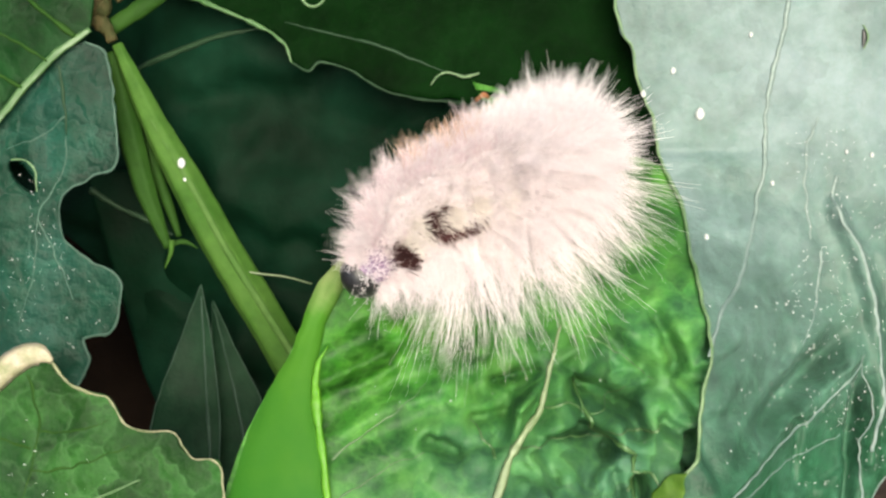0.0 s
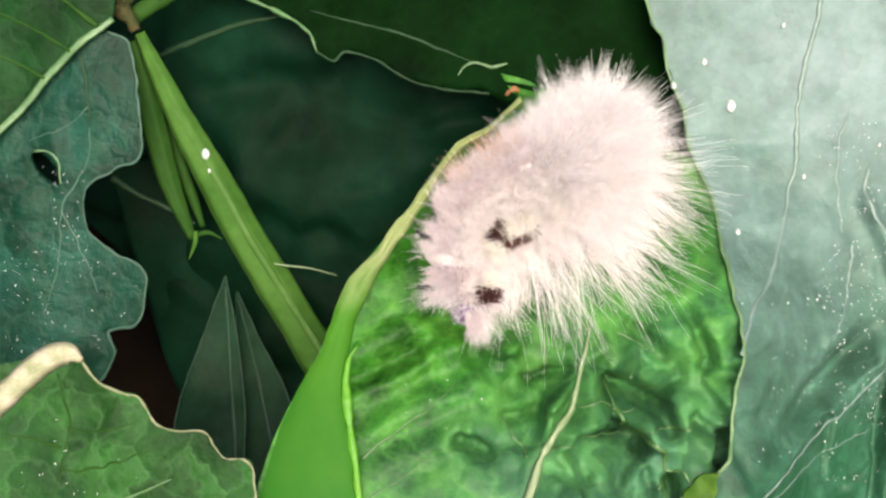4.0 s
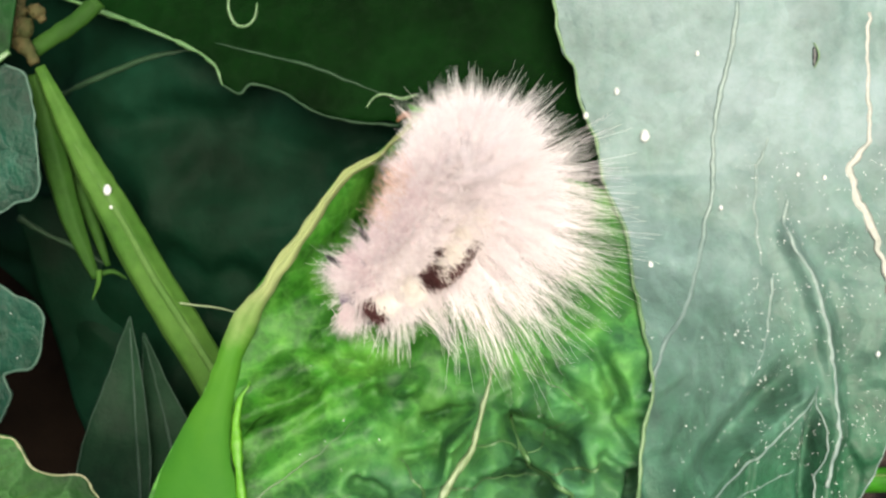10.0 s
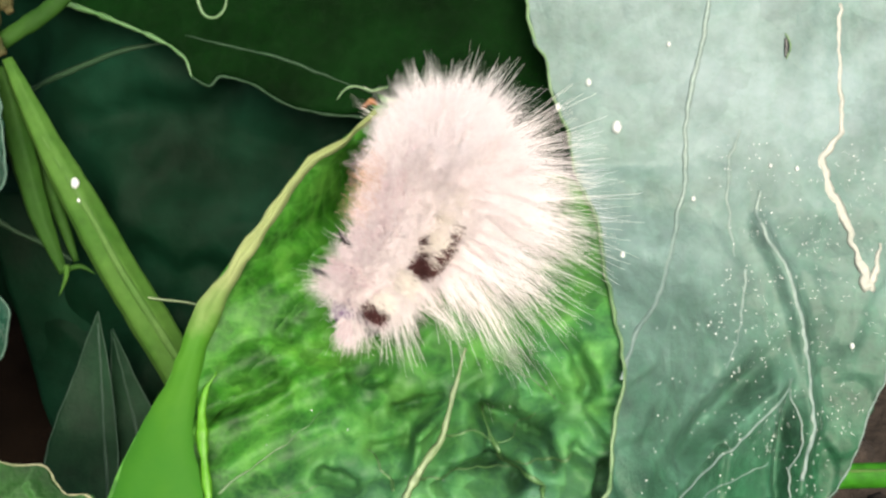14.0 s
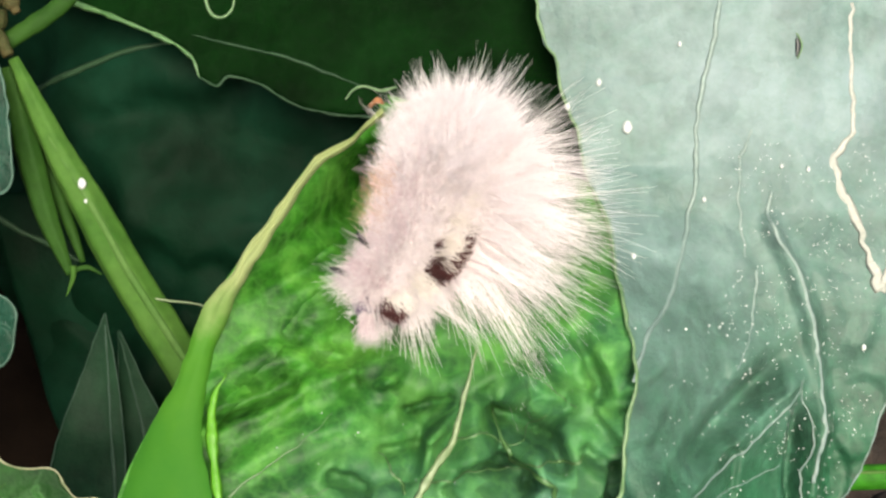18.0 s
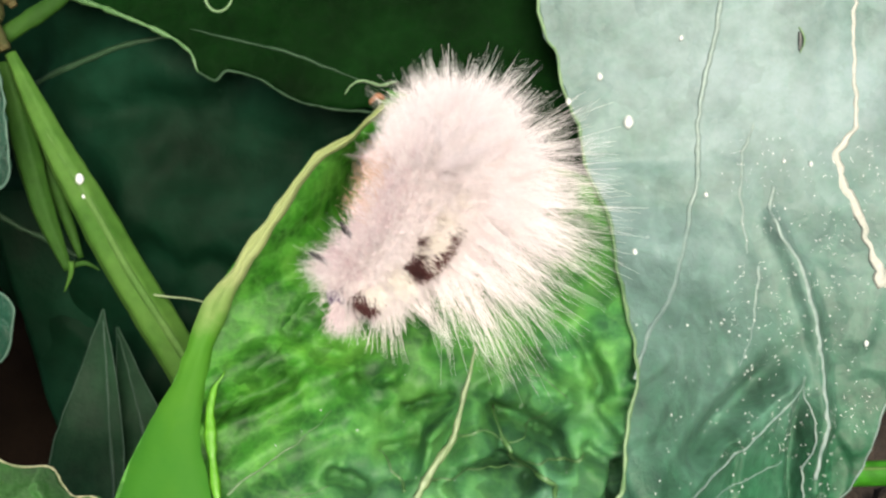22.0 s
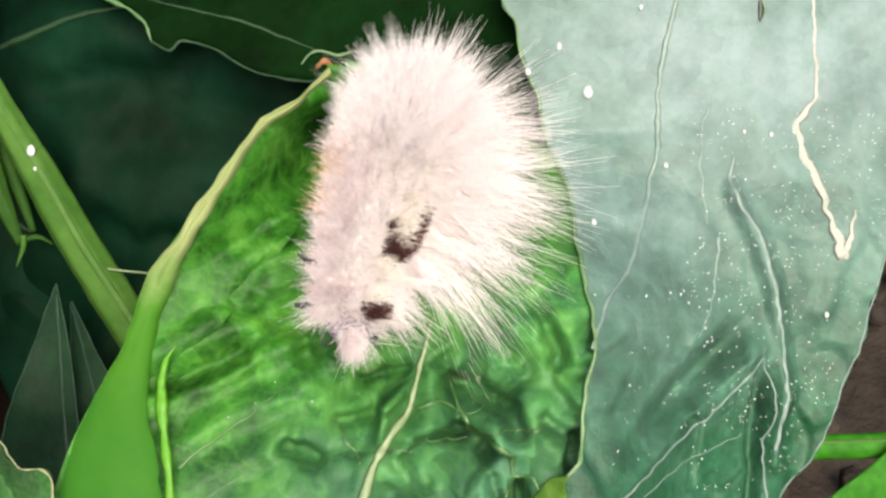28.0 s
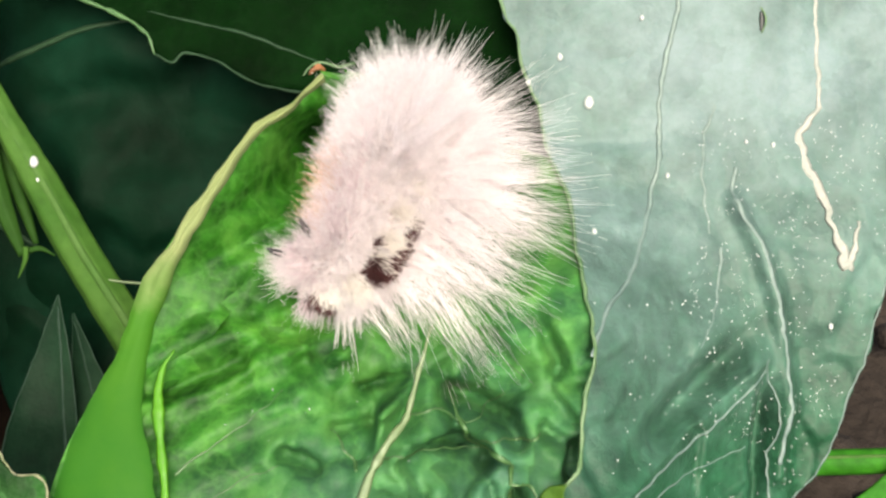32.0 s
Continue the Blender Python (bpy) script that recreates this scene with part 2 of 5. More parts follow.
node_brown = plain_material("node_brown", (0.0174, 0.0262, 0.00613), (0.061, 0.0399, 0.0159), 420, rough=0.7, bump=0.8, spec=0.16)
soil_brown = plain_material("soil_brown", (0.0070, 0.0048, 0.0036), (0.0270, 0.0200, 0.0162), 55, rough=0.9, bump=1.0, spec=0.16, dist=0.002)
skin_cream = plain_material("skin_cream", (0.90, 0.83, 0.81), (0.96, 0.91, 0.90), 350, rough=0.8, bump=0.2, spec=0.1)
skin_pink = plain_material("skin_pink", (0.58, 0.46, 0.46), (0.82, 0.72, 0.71), 350, rough=0.8, bump=0.4, spec=0.1)
skin_mauve = plain_material("skin_mauve", (0.10, 0.065, 0.12), (0.25, 0.18, 0.26), 350, rough=0.6, bump=0.4, spec=0.2)
mark_dark = plain_material("mark_dark", (0.034, 0.012, 0.012), (0.105, 0.038, 0.038), 900, rough=0.6, spec=0.2)
head_black = plain_material("head_black", (0.0038, 0.0038, 0.00456), (0.00912, 0.00836, 0.01064), 500, rough=0.38, bump=0.2)
hair_white = plain_material("hair_white", (0.965, 0.912, 0.922), (0.99, 0.945, 0.955), 300, rough=0.6, bump=0.0, glow=0.7)
hair_cream = plain_material("hair_cream", (0.95, 0.90, 0.86), (0.98, 0.94, 0.92), 300, rough=0.6, bump=0.0, glow=0.5)
hair_mauve = plain_material("hair_mauve", (0.76, 0.63, 0.67), (0.95, 0.87, 0.89), 300, rough=0.6, bump=0.0, glow=0.5)
hair_orange = plain_material("hair_orange", (0.66, 0.42, 0.30), (0.88, 0.70, 0.58), 300, rough=0.6, bump=0.0, glow=0.5)
leg_orange = plain_material("leg_orange", (0.10, 0.035, 0.012), (0.26, 0.10, 0.035), 700, rough=0.6, bump=0.6)


def edge_material(z0, z1):
    """The rolled edge: fresh green at its foot, turning straw-yellow towards the tip."""
    def build(n, l, p, out):
        co = n.new("ShaderNodeTexCoord")
        sep = n.new("ShaderNodeSeparateXYZ")
        l.new(co.outputs["Object"], sep.inputs[0])
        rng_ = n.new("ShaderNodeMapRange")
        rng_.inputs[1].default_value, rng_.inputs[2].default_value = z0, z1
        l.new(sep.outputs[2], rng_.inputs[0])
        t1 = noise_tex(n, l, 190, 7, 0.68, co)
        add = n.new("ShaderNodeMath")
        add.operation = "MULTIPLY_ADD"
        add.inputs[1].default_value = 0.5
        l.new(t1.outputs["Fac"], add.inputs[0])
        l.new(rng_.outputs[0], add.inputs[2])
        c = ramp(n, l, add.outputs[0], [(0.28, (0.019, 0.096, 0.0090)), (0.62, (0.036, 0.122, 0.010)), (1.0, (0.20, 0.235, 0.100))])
        l.new(c.outputs[0], p.inputs["Base Color"])
        p.inputs["Roughness"].default_value, p.inputs["Specular IOR Level"].default_value = 0.6, 0.1
        b = n.new("ShaderNodeBump")
        b.inputs["Strength"].default_value, b.inputs["Distance"].default_value = 0.3, 0.0004
        l.new(t1.outputs["Fac"], b.inputs["Height"])
        l.new(b.outputs[0], p.inputs["Normal"])
        tr = n.new("ShaderNodeBsdfTranslucent")
        l.new(c.outputs[0], tr.inputs[0])
        ms = n.new("ShaderNodeMixShader")
        ms.inputs[0].default_value = 0.25
        l.new(p.outputs[0], ms.inputs[1])
        l.new(tr.outputs[0], ms.inputs[2])
        l.new(ms.outputs[0], out.inputs[0])
    return material("rolled_rim", build)


# ---- mesh tools ----
def mesh_of(name, verts, faces, mat, smooth=True):
    me = bpy.data.meshes.new(name)
    me.from_pydata([tuple(v) for v in verts], [], faces)
    me.materials.append(mat)
    if smooth:
        me.polygons.foreach_set("use_smooth", [True] * len(me.polygons))
    me.update()
    return me


def part(name, data, parent, label=""):
    """A mesh in world places becomes a part of its thing."""
    verts, faces, mat = data
    at, up = Vector((0, 0, 0)), parent
    while up is not None:
        at += up.location
        up = up.parent
    ob = new(name, mesh_of(name, [Vector(v) - at for v in verts], faces, mat))
    ob.parent = parent
    if label:
        ob["label"] = label
    return ob


def thing(name, at, label, category, group="", kind=""):
    ob = new(name)
    ob.empty_display_size = 0.01
    ob.location = at
    return tagged(ob, label, category, group, kind)


def curve(points, n):
    """n points of a smooth line through the given ones."""
    p = [Vector(q) for q in points]
    p = [2 * p[0] - p[1]] + p + [2 * p[-1] - p[-2]]
    out = []
    for k in range(n):
        s = k / (n - 1) * (len(p) - 3)
        i = min(int(s), len(p) - 4)
        f = s - i
        a, b, c, d = p[i:i + 4]
        out.append(0.5 * (2 * b + (c - a) * f + (2 * a - 5 * b + 4 * c - d) * f * f + (3 * b - a - 3 * c + d) * f ** 3))
    return out


def sm(x, a, b):
    k = min(1.0, max(0.0, (x - a) / (b - a)))
    return k * k * (3 - 2 * k)


def w_right(u, v):
    return -3.5 - 0.003 * (u - 32) ** 2 + 18.0 * math.exp(-((u - 17) / 13.0) ** 2) / (1 + math.exp((v + 1.0) / 4.0))


def w_mid(u, v):
    plane, k = 6.0 - 0.42 * max(-26.0, v), sm(u, 5, 15)
    return plane * (1 - k) + (w_right(u, v) - 0.45) * k


def w_rim(u, v):
    return w_mid(u, v) + 1.2 + 6.5 * sm(v, -9, 4)


def w_top(u, v):
    return -8.0 - 0.12 * (v - 20) - 0.01 * (u + 5) ** 2 * 0.3


def w_back(u, v):
    return -17.0 + 0.10 * (v - 5) - 0.006 * (u + 15) ** 2


def w_left(u, v):
    return -5.0 + 0.02 * (v - 5) - 0.004 * (u + 52) ** 2


def w_low(u, v):
    return 18.0 - 0.10 * (v + 15) + 0.02 * (u + 44)


def w_stem(u, v):
    return -9.5 + 0.12 * (v - 9)


def w_node(u, v):
    return -7.0 + 0.05 * (v - 20)


def w_far(u, v):
    return -24.0 + 0.15 * (v + 10)


def w_twig(u, v):
    return -12.0


def w_shade(u, v):
    return -46.0


def w_tw2(u, v):
    return -15.0


def w_up(u, v):
    return w_left(u, v) + 0.9 + 0.05 * max(0.0, -u - 52)


def wave(u, v, size, seed):
    return noise.noise(Vector((u / size, v / size, seed)))


def blade(left, right, height, mat, nx=40, ny=70, thick=0.3, ragged=0.0, seed=0.0, relief=None, hole=None):
    """A leaf's blade between its two edges, both from tip to base, with thickness."""
    lo, ro = curve(left, ny), curve(right, ny)
    verts, faces = [], []
    for j in range(ny):
        a, b = lo[j], ro[j]
        side = (b - a).normalized() if (b - a).length > 1e-6 else Vector((1, 0))
        a = a + side * ragged * noise.noise(Vector((a.x / 1.6, a.y / 1.6, seed)))
        b = b + side * ragged * noise.noise(Vector((b.x / 1.6, b.y / 1.6, seed + 9)))
        for i in range(nx):
            q = a.lerp(b, i / (nx - 1))
            w = height(q.x, q.y) + (relief(q.x, q.y) if relief else 0)
            verts.append((q.x, q.y, w))
    count = len(verts)
    rim = min(0.28, thick)
    for k in range(count):
        u, v, w = verts[k]
        verts.append((u, v, w - rim))
    keep = []
    for j in range(ny - 1):
        for i in range(nx - 1):
            k = j * nx + i
            quad = (k, k + 1, k + nx + 1, k + nx)
            if hole:
                cu, cv, ra, rb, turn = hole
                mu = sum(verts[q][0] for q in quad) / 4 - cu
                mv = sum(verts[q][1] for q in quad) / 4 - cv
                x, y = mu * math.cos(turn) + mv * math.sin(turn), -mu * math.sin(turn) + mv * math.cos(turn)
                if (x / ra) ** 2 + (y / rb) ** 2 < 1:
                    continue
            keep.append(quad)
    edge = {}
    for q in keep:
        faces.append(q[::-1])
        faces.append(tuple(k + count for k in q))
        for a, b in zip(q, q[1:] + q[:1]):
            edge[(a, b)] = 1
    for a, b in edge:
        if (b, a) not in edge:
            faces.append((a, b, b + count, a + count))
    return [W(*p) for p in verts], faces, mat


def tube(points, radii, mat, n=8, flat=1.0, steps=24, uneven=0.0, ribs=0.0):
    """A tapered round stalk along points of the sheet (u, v, w); flat squeezes it towards the leaf."""
    line = curve(points, steps)
    verts, faces = [], []
    for k, p in enumerate(line):
        d = (line[min(k + 1, steps - 1)] - line[max(k - 1, 0)]).normalized()
        x = d.cross(Vector((0, 0, 1)))
        x = x.normalized() if x.length > 0.05 else Vector((1, 0, 0))
        y = x.cross(d).normalized()
        s = k / (steps - 1) * (len(radii) - 1)
        i = min(int(s), len(radii) - 2)
        r = radii[i] + (radii[i + 1] - radii[i]) * (s - i)
        r *= max(0.25, 1 + uneven * (noise.noise(p * 0.55) + noise.noise(p * 1.7)))
        for a in range(n):
            ang = 2 * math.pi * a / n
            rr = r * (1 + ribs * math.cos(6 * ang + 0.6))
            verts.append(p + x * rr * math.cos(ang) + y * rr * flat * math.sin(ang))
    for k in range(steps - 1):
        for a in range(n):
            b = (a + 1) % n
            faces.append((k * n + a, k * n + b, (k + 1) * n + b, (k + 1) * n + a))
    faces.append(tuple(range(n))[::-1])
    faces.append(tuple((steps - 1) * n + a for a in range(n)))
    return [W(*p) for p in verts], faces, mat


def vein(points, height, radii, mat, lift=0.05, steps=30, flat=0.5, wobble=0.12, seed=3.0, relief=None, uneven=0.5):
    """A vein that lies on its blade."""
    line = []
    for q in curve(points, steps):
        u = q.x + wobble * wave(q.x, q.y, 1.5, seed)
        v = q.y + wobble * wave(q.x, q.y, 1.5, seed + 5)
        line.append((u, v, height(u, v) + (relief(u, v) if relief else 0) + lift))
    return tube(line, radii, mat, n=6, flat=flat, steps=steps, uneven=uneven)


def petiole(points, radii, mat):
    return tube(points, radii, mat, n=10, steps=20)


def ground_under(u, v, w):
    """The sheet place on the soil straight below a place."""
    p = W(u, v, w)
    q = BASE.inverted() @ Vector((p.x, p.y, -0.004))
    return (q.x * 1000, q.y * 1000, q.z * 1000)


# ---- soil ----
def soil():
    n = 90
    verts, faces = [], []
    grid = [math.copysign(abs(x) ** 3.4 * 30 + abs(x) * 0.35, x) for x in np.linspace(-1, 1, n)]
    for y in grid:
        for x in grid:
            near = math.exp(-(x * x + y * y) / 0.6)
            z = near * (0.010 * noise.noise(Vector((x * 28, y * 28, 1))) + 0.006 * noise.noise(Vector((x * 90, y * 90, 4))))
            verts.append((x, y + 0.05, z - 0.004))
    for j in range(n - 1):
        for i in range(n - 1):
            k = j * n + i
            faces.append((k, k + 1, k + n + 1, k + n))
    ob = new("ground", mesh_of("ground", verts, faces, soil_brown))
    tagged(ob, "bare brown garden soil under the plants", "soil", kind="structure")
    verts, faces = [], []
    rng = random.Random(5)
    for _ in range(420):
        x, y, r = rng.uniform(-0.15, 0.2), rng.uniform(-0.05, 0.22), rng.uniform(0.002, 0.007)
        k = len(verts)
        for a in range(5):
            for b in range(8):
                th, ph = math.pi * (a + 0.5) / 5, 2 * math.pi * b / 8
                rr = r * rng.uniform(0.75, 1.15)
                verts.append((x + rr * math.sin(th) * math.cos(ph), y + rr * math.sin(th) * math.sin(ph), 0.001 + 0.75 * rr * math.cos(th)))
        for a in range(4):
            for b in range(8):
                c = (b + 1) % 8
                faces.append((k + a * 8 + b, k + a * 8 + 8 + b, k + a * 8 + 8 + c, k + a * 8 + c))
        faces.append(tuple(k + b for b in range(8)))
        faces.append(tuple(k + 32 + b for b in range(8))[::-1])
    ob = new("soil_crumbs", mesh_of("soil_crumbs", verts, faces, soil_brown))
    tagged(ob, "loose brown crumbs of dry earth on the soil", "soil", kind="stuff")


soil()


# ---- the leaves ----
def facets(u, v, size, seed):
    """Crumpled skin: tilted facets that meet in soft creases."""
    dist, pts = noise.voronoi(Vector((u / size, v / size, seed)), distance_metric="DISTANCE", exponent=2.5)
    total, height = 0.0, 0.0
    for d, p in zip(dist[:3], pts[:3]):
        k = math.exp(-20.0 * (d - dist[0]))
        g = noise.noise_vector(p * 5.3 + Vector((3.1, 7.7, 1.9)))
        total += k
        height += k * ((u / size - p.x) * g.x + (v / size - p.y) * g.y + 0.35 * g.z)
    return size * height / total


def off_line(u, v, p, q):
    """How far a place lies from the stretch between two points."""
    du, dv = q[0] - p[0], q[1] - p[1]
    s = min(1.0, max(0.0, ((u - p[0]) * du + (v - p[1]) * dv) / (du * du + dv * dv)))
    return math.hypot(u - p[0] - s * du, v - p[1] - s * dv)


RIDGE = [(37.3, 4.2), (40.0, -1.2), (41.5, -6.5), (42.2, -11.3), (42.5, -17.3), (41.4, -24.5)]


def relief_right(u, v):
    # d: distance from the lower ridge, positive towards the upper left
    d = (-(u - 20.3) * 0.572 + (v + 26.3) * 0.820)
    valley = -4.2 * math.exp(-((d - 2.3) / 1.7) ** 2) * sm(u, 22, 30) * (1 - sm(u, 35, 40)) * sm(-v, 4, 10)
    fold = valley + 3.0 * math.exp(-abs(d) / (5.0 if d > 0 else 3.0)) * sm(-v, 2, 13) * sm(43 - u, 0, 5)
    quilt = 0.7 * wave(u, v, 7.5, 3) + 0.2 * wave(u, v, 3.2, 6) + 0.09 * wave(u, v, 1.3, 2)
    crease = -0.5 * math.exp(-((v - 10.5) / 0.8) ** 2) * sm(30 - u, 0, 8)
    pleat = -2.6 * math.exp(-((u - 40.0 - 0.080 * (v + 16.6)) / 0.8) ** 2) * sm(-v, 12, 18)
    quilt += 0.35 * facets(u, v, 6.5, 14.0) * sm(-v, -14, 8)
    # the thick side vein stands up as a soft ridge, and the blade drops away beyond it
    ridge = 0.0
    if u > 33 and v < 8:
        d = min(off_line(u, v, p, q) for p, q in zip(RIDGE, RIDGE[1:]))
        line = np.interp(-v, [-q[1] for q in RIDGE], [q[0] for q in RIDGE])
        ridge = 1.3 * math.exp(-(d / 0.9) ** 2) - 1.2 * sm(u - line, 0.2, 2.6) * sm(-v, -6, 0) * (1 - sm(u, 44, 52))
    return quilt + fold + crease + pleat + float(ridge)


FOLDS = (
    ([(2.5, -19.0), (8.7, -19.3)], 0.55, 1.3), ([(-18.9, -14.5), (-12.3, -11.7)], 0.9, 0.9), ([(-3.2, -17.7), (2.7, -16.8)], 0.8, 1.0),
    ([(7.5, -14.3), (12.6, -17.0)], 0.8, 1.3), ([(12.6, -17.0), (13.7, -19.3)], 0.8, 1.5), ([(-7.8, -19.6), (-5.1, -21.1)], 0.7, 1.2),
    ([(15.9, -18.0), (18.8, -19.7)], 0.7, 1.0), ([(-1.2, -14.2), (2.9, -13.1)], 0.6, 0.8), ([(10.0, -8.8), (13.0, -11.8)], 0.8, 0.9),
    ([(-11.5, -7.5), (-6.6, -9.6)], 0.9, 0.7), ([(-6.5, -11.7), (-3.3, -14.7)], 1.0, 0.7), ([(1.4, -22.0), (4.9, -23.4)], 0.7, 1.0),
    ([(15.7, -7.6), (18.1, -13.8)], 0.9, 0.9), ([(10.3, -21.2), (11.3, -24.8)], 0.6, 1.0), ([(13.3, -24.0), (13.7, -28.2)], 0.7, 2.2),
)


MIDRIB = [(5.6, -8.3), (4.6, -11.7), (3.6, -15.3), (3.1, -16.8), (1.2, -19.3), (0.0, -21.7), (-1.8, -26.9)]


def relief_mid(u, v):
    left = 1 - sm(u, -9, 3)
    band = math.sin(2 * math.pi * (v - 0.42 * u) / 4.3 + 1.8 * wave(u, v, 5, 2))
    rough = sm(-v, 5, 15) * sm(u, -11, 3)
    crumple = 1.4 * facets(u, v, 5.6, 4.0) + 0.5 * facets(u, v, 3.0, 9.0) + 0.15 * wave(u, v, 1.2, 9)
    own = 0.55 * left * band * (1 - sm(-v, 16, 26)) + crumple * (0.14 + 1.5 * rough)
    for (p, q), wide, deep in FOLDS:
        d = off_line(u, v, p, q) + 0.3 * wave(u, v, 1.4, 31)
        if d < 3 * wide:
            own -= 2.3 * deep * math.exp(-(d / wide) ** 2)
    # taut along the midrib
    if -4 < u < 8 and v < -6:
        own *= 1 - 0.85 * math.exp(-(min(off_line(u, v, p, q) for p, q in zip(MIDRIB, MIDRIB[1:])) / 1.3) ** 2)
    # the blade sags into a hollow behind the caterpillar, under the rolled tip
    own -= 6.5 * math.exp(-((u + 4.0) / 4.5) ** 2 - ((v - 8.5) / 6.0) ** 2)
    k = sm(u, 11, 16)
    roof = w_right(u, v) + relief_right(u, v) - 0.25 - w_mid(u, v)
    return own * (1 - k) + min(1.1 * own - 0.15, roof) * k


def middle_leaf():
    ob = thing("leaf", W(0, -45, 20), "bright green crumpled leaf with a rolled yellow edge, under the caterpillar", "leaf", "leaves of the plants")
    outer = [(-1.9, 14.8), (-3.2, 13.5), (-5.5, 11.4), (-8.4, 9.8), (-11.2, 6.1), (-13.5, 2.7), (-16.8, -1.4), (-19.7, -5.0), (-22.0, -11.2), (-24.3, -15.5), (-26.2, -19.7), (-27.5, -24.3), (-28.0, -27.4), (-28.5, -33.3), (-26.8, -44.2)]
    inner = [(-1.7, 14.2), (-2.9, 12.8), (-5.2, 10.5), (-7.9, 9.0), (-10.4, 5.1), (-12.4, 1.7), (-15.5, -2.7), (-17.5, -6.7), (-19.1, -11.7), (-19.3, -14.4), (-18.9, -17.0), (-18.0, -21.6), (-17.0, -27.2), (-16.1, -33.2), (-14.9, -44.0)]
    right = [(-3.1, 17.2), (3.3, 15.8), (9.2, 12.4), (13.5, 10.4), (17.6, 8.9), (20.1, 6.5), (21.9, -0.7), (22.3, -8.3), (22.7, -12.5), (21.7, -15.6), (21.0, -20.7), (18.7, -24.7), (17.1, -28.2), (15.6, -30.9), (13.5, -41.5)]
    edge, fold = curve(outer, 90), curve(inner, 90)
    fold = [p.lerp(q, 0.85 + 0.15 * sm(k, 34, 54)) for k, (p, q) in enumerate(zip(edge, fold))]
    other = curve(right, 90)
    inset = []
    for k in range(90):
        side = (other[k] - edge[k]).normalized()
        inset.append(edge[k] + side * (1.8 + 1.9 * (1 - sm(k, 38, 56))))
    part("blade", blade([tuple(q) for q in inset[::3]], [tuple(q) for q in other[::3]], w_mid, fresh_leaf, 150, 170, relief=relief_mid), ob)

    # the upper edge curls up; the caterpillar pushes it aside
    verts, faces, nx, rows = [], [], 24, 90
    for k in range(rows):
        side = (other[k] - edge[k]).normalized()
        wide = min(10.5 - 4.5 * sm(k, 38, 60), 0.8 * (other[k] - edge[k]).length)
        for i in range(nx):
            s = i / (nx - 1)
            q = edge[k] + side * wide * s
            top, low = w_rim(*edge[k]) - 0.3, w_mid(q.x, q.y) + relief_mid(q.x, q.y) * sm(s, 0.1, 0.5) + 0.55 - 0.4 * sm(s, 0.85, 1.0)
            curl = (1 - sm(s, 0.0, 0.85)) ** 1.5
            verts.append((q.x, q.y, low + (top - low) * curl))
    for k in range(rows - 1):
        for i in range(nx - 1):
            a = k * nx + i
            faces.append((a, a + nx, a + nx + 1, a + 1))
    count = len(verts)
    faces += [tuple(i + count for i in f[::-1]) for f in faces]
    verts += [(u, v, w - 0.2) for u, v, w in verts]
    piece = part("edge_lobe", ([W(*p) for p in verts], faces, fresh_leaf), ob, "curled upper edge of the leaf")

    def roll(n0, n1, mat, high):
        verts, faces, nx = [], [], 15
        for k in range(n0, n1):
            p, q = edge[k], fold[k]
            groove = 0.08 + 0.37 * (1 - sm(k, 32, 52))
            wide = (q - p).normalized()
            p = p + wide * (0.28 * wave(p.x, p.y, 2.6, 14) + 0.12 * wave(p.x, p.y, 0.9, 15))
            q = q + wide * (0.45 * wave(q.x, q.y, 3.4, 16) + 0.15 * wave(q.x, q.y, 1.0, 17))
            for i in range(nx):
                s = i / (nx - 1)
                m = p.lerp(q, s)
                arch = math.sin(math.pi * (0.06 + 0.94 * s)) ** 0.7 if s < 1 else -0.3
                verts.append(W(m.x, m.y, w_rim(*p.lerp(q, 0.5)) + high * arch * (1 + groove * wave(p.x, p.y, 3.0, 18)) - groove * math.exp(-((s - 0.42 - 0.2 * wave(p.x, p.y, 4.0, 19)) / 0.13) ** 2) + 0.66 * groove * wave(m.x, m.y, 1.5, 4) - 0.15))
        for j in range(n1 - n0 - 1):
            for i in range(nx - 1):
                k = j * nx + i
                faces.append((k, k + nx, k + nx + 1, k + 1))
        count = len(verts)
        back = [v + AHEAD * 0.0002 for v in verts]
        faces += [tuple(i + count for i in f[::-1]) for f in faces]
        return verts + back, faces, mat

    foot = (W(edge[52].x, edge[52].y, w_rim(*edge[52])) - ob.location).z
    rim = edge_material(foot - 0.004, foot + 0.011)
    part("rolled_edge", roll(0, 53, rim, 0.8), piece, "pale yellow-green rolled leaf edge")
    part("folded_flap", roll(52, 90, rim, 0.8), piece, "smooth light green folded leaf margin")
    part("vein", vein([(-18.1, -10.4), (-19.1, -12.5), (-19.2, -14.9), (-18.9, -17.0), (-18.0, -21.6), (-17.1, -27.2), (-16.1, -35.9)], w_rim, [0.08, 0.4, 0.5, 0.46, 0.5], vein_bright, 0.35), ob, "bright lime-green vein")
    u, v = [(-3.0, 15.3)][0]
    part("withered_tip", tube([(u - 0.3, v - 0.3, w_rim(u, v) - 1.6), (u, v, w_rim(u, v) - 1.4), (u + 0.6, v + 0.4, w_rim(u, v) - 1.6), (u + 1.2, v + 0.1, w_rim(u, v) - 2.0)], [0.1, 0.24, 0.28, 0.1], leg_orange, 8, 0.7, 14, 0.5), piece, "withered orange-brown leaf tip")
    part("midrib", vein(MIDRIB, w_mid, [0.12, 0.22, 0.34, 0.42, 0.5], vein_cream, 0.35, relief=relief_mid), ob, "pale cream midrib")
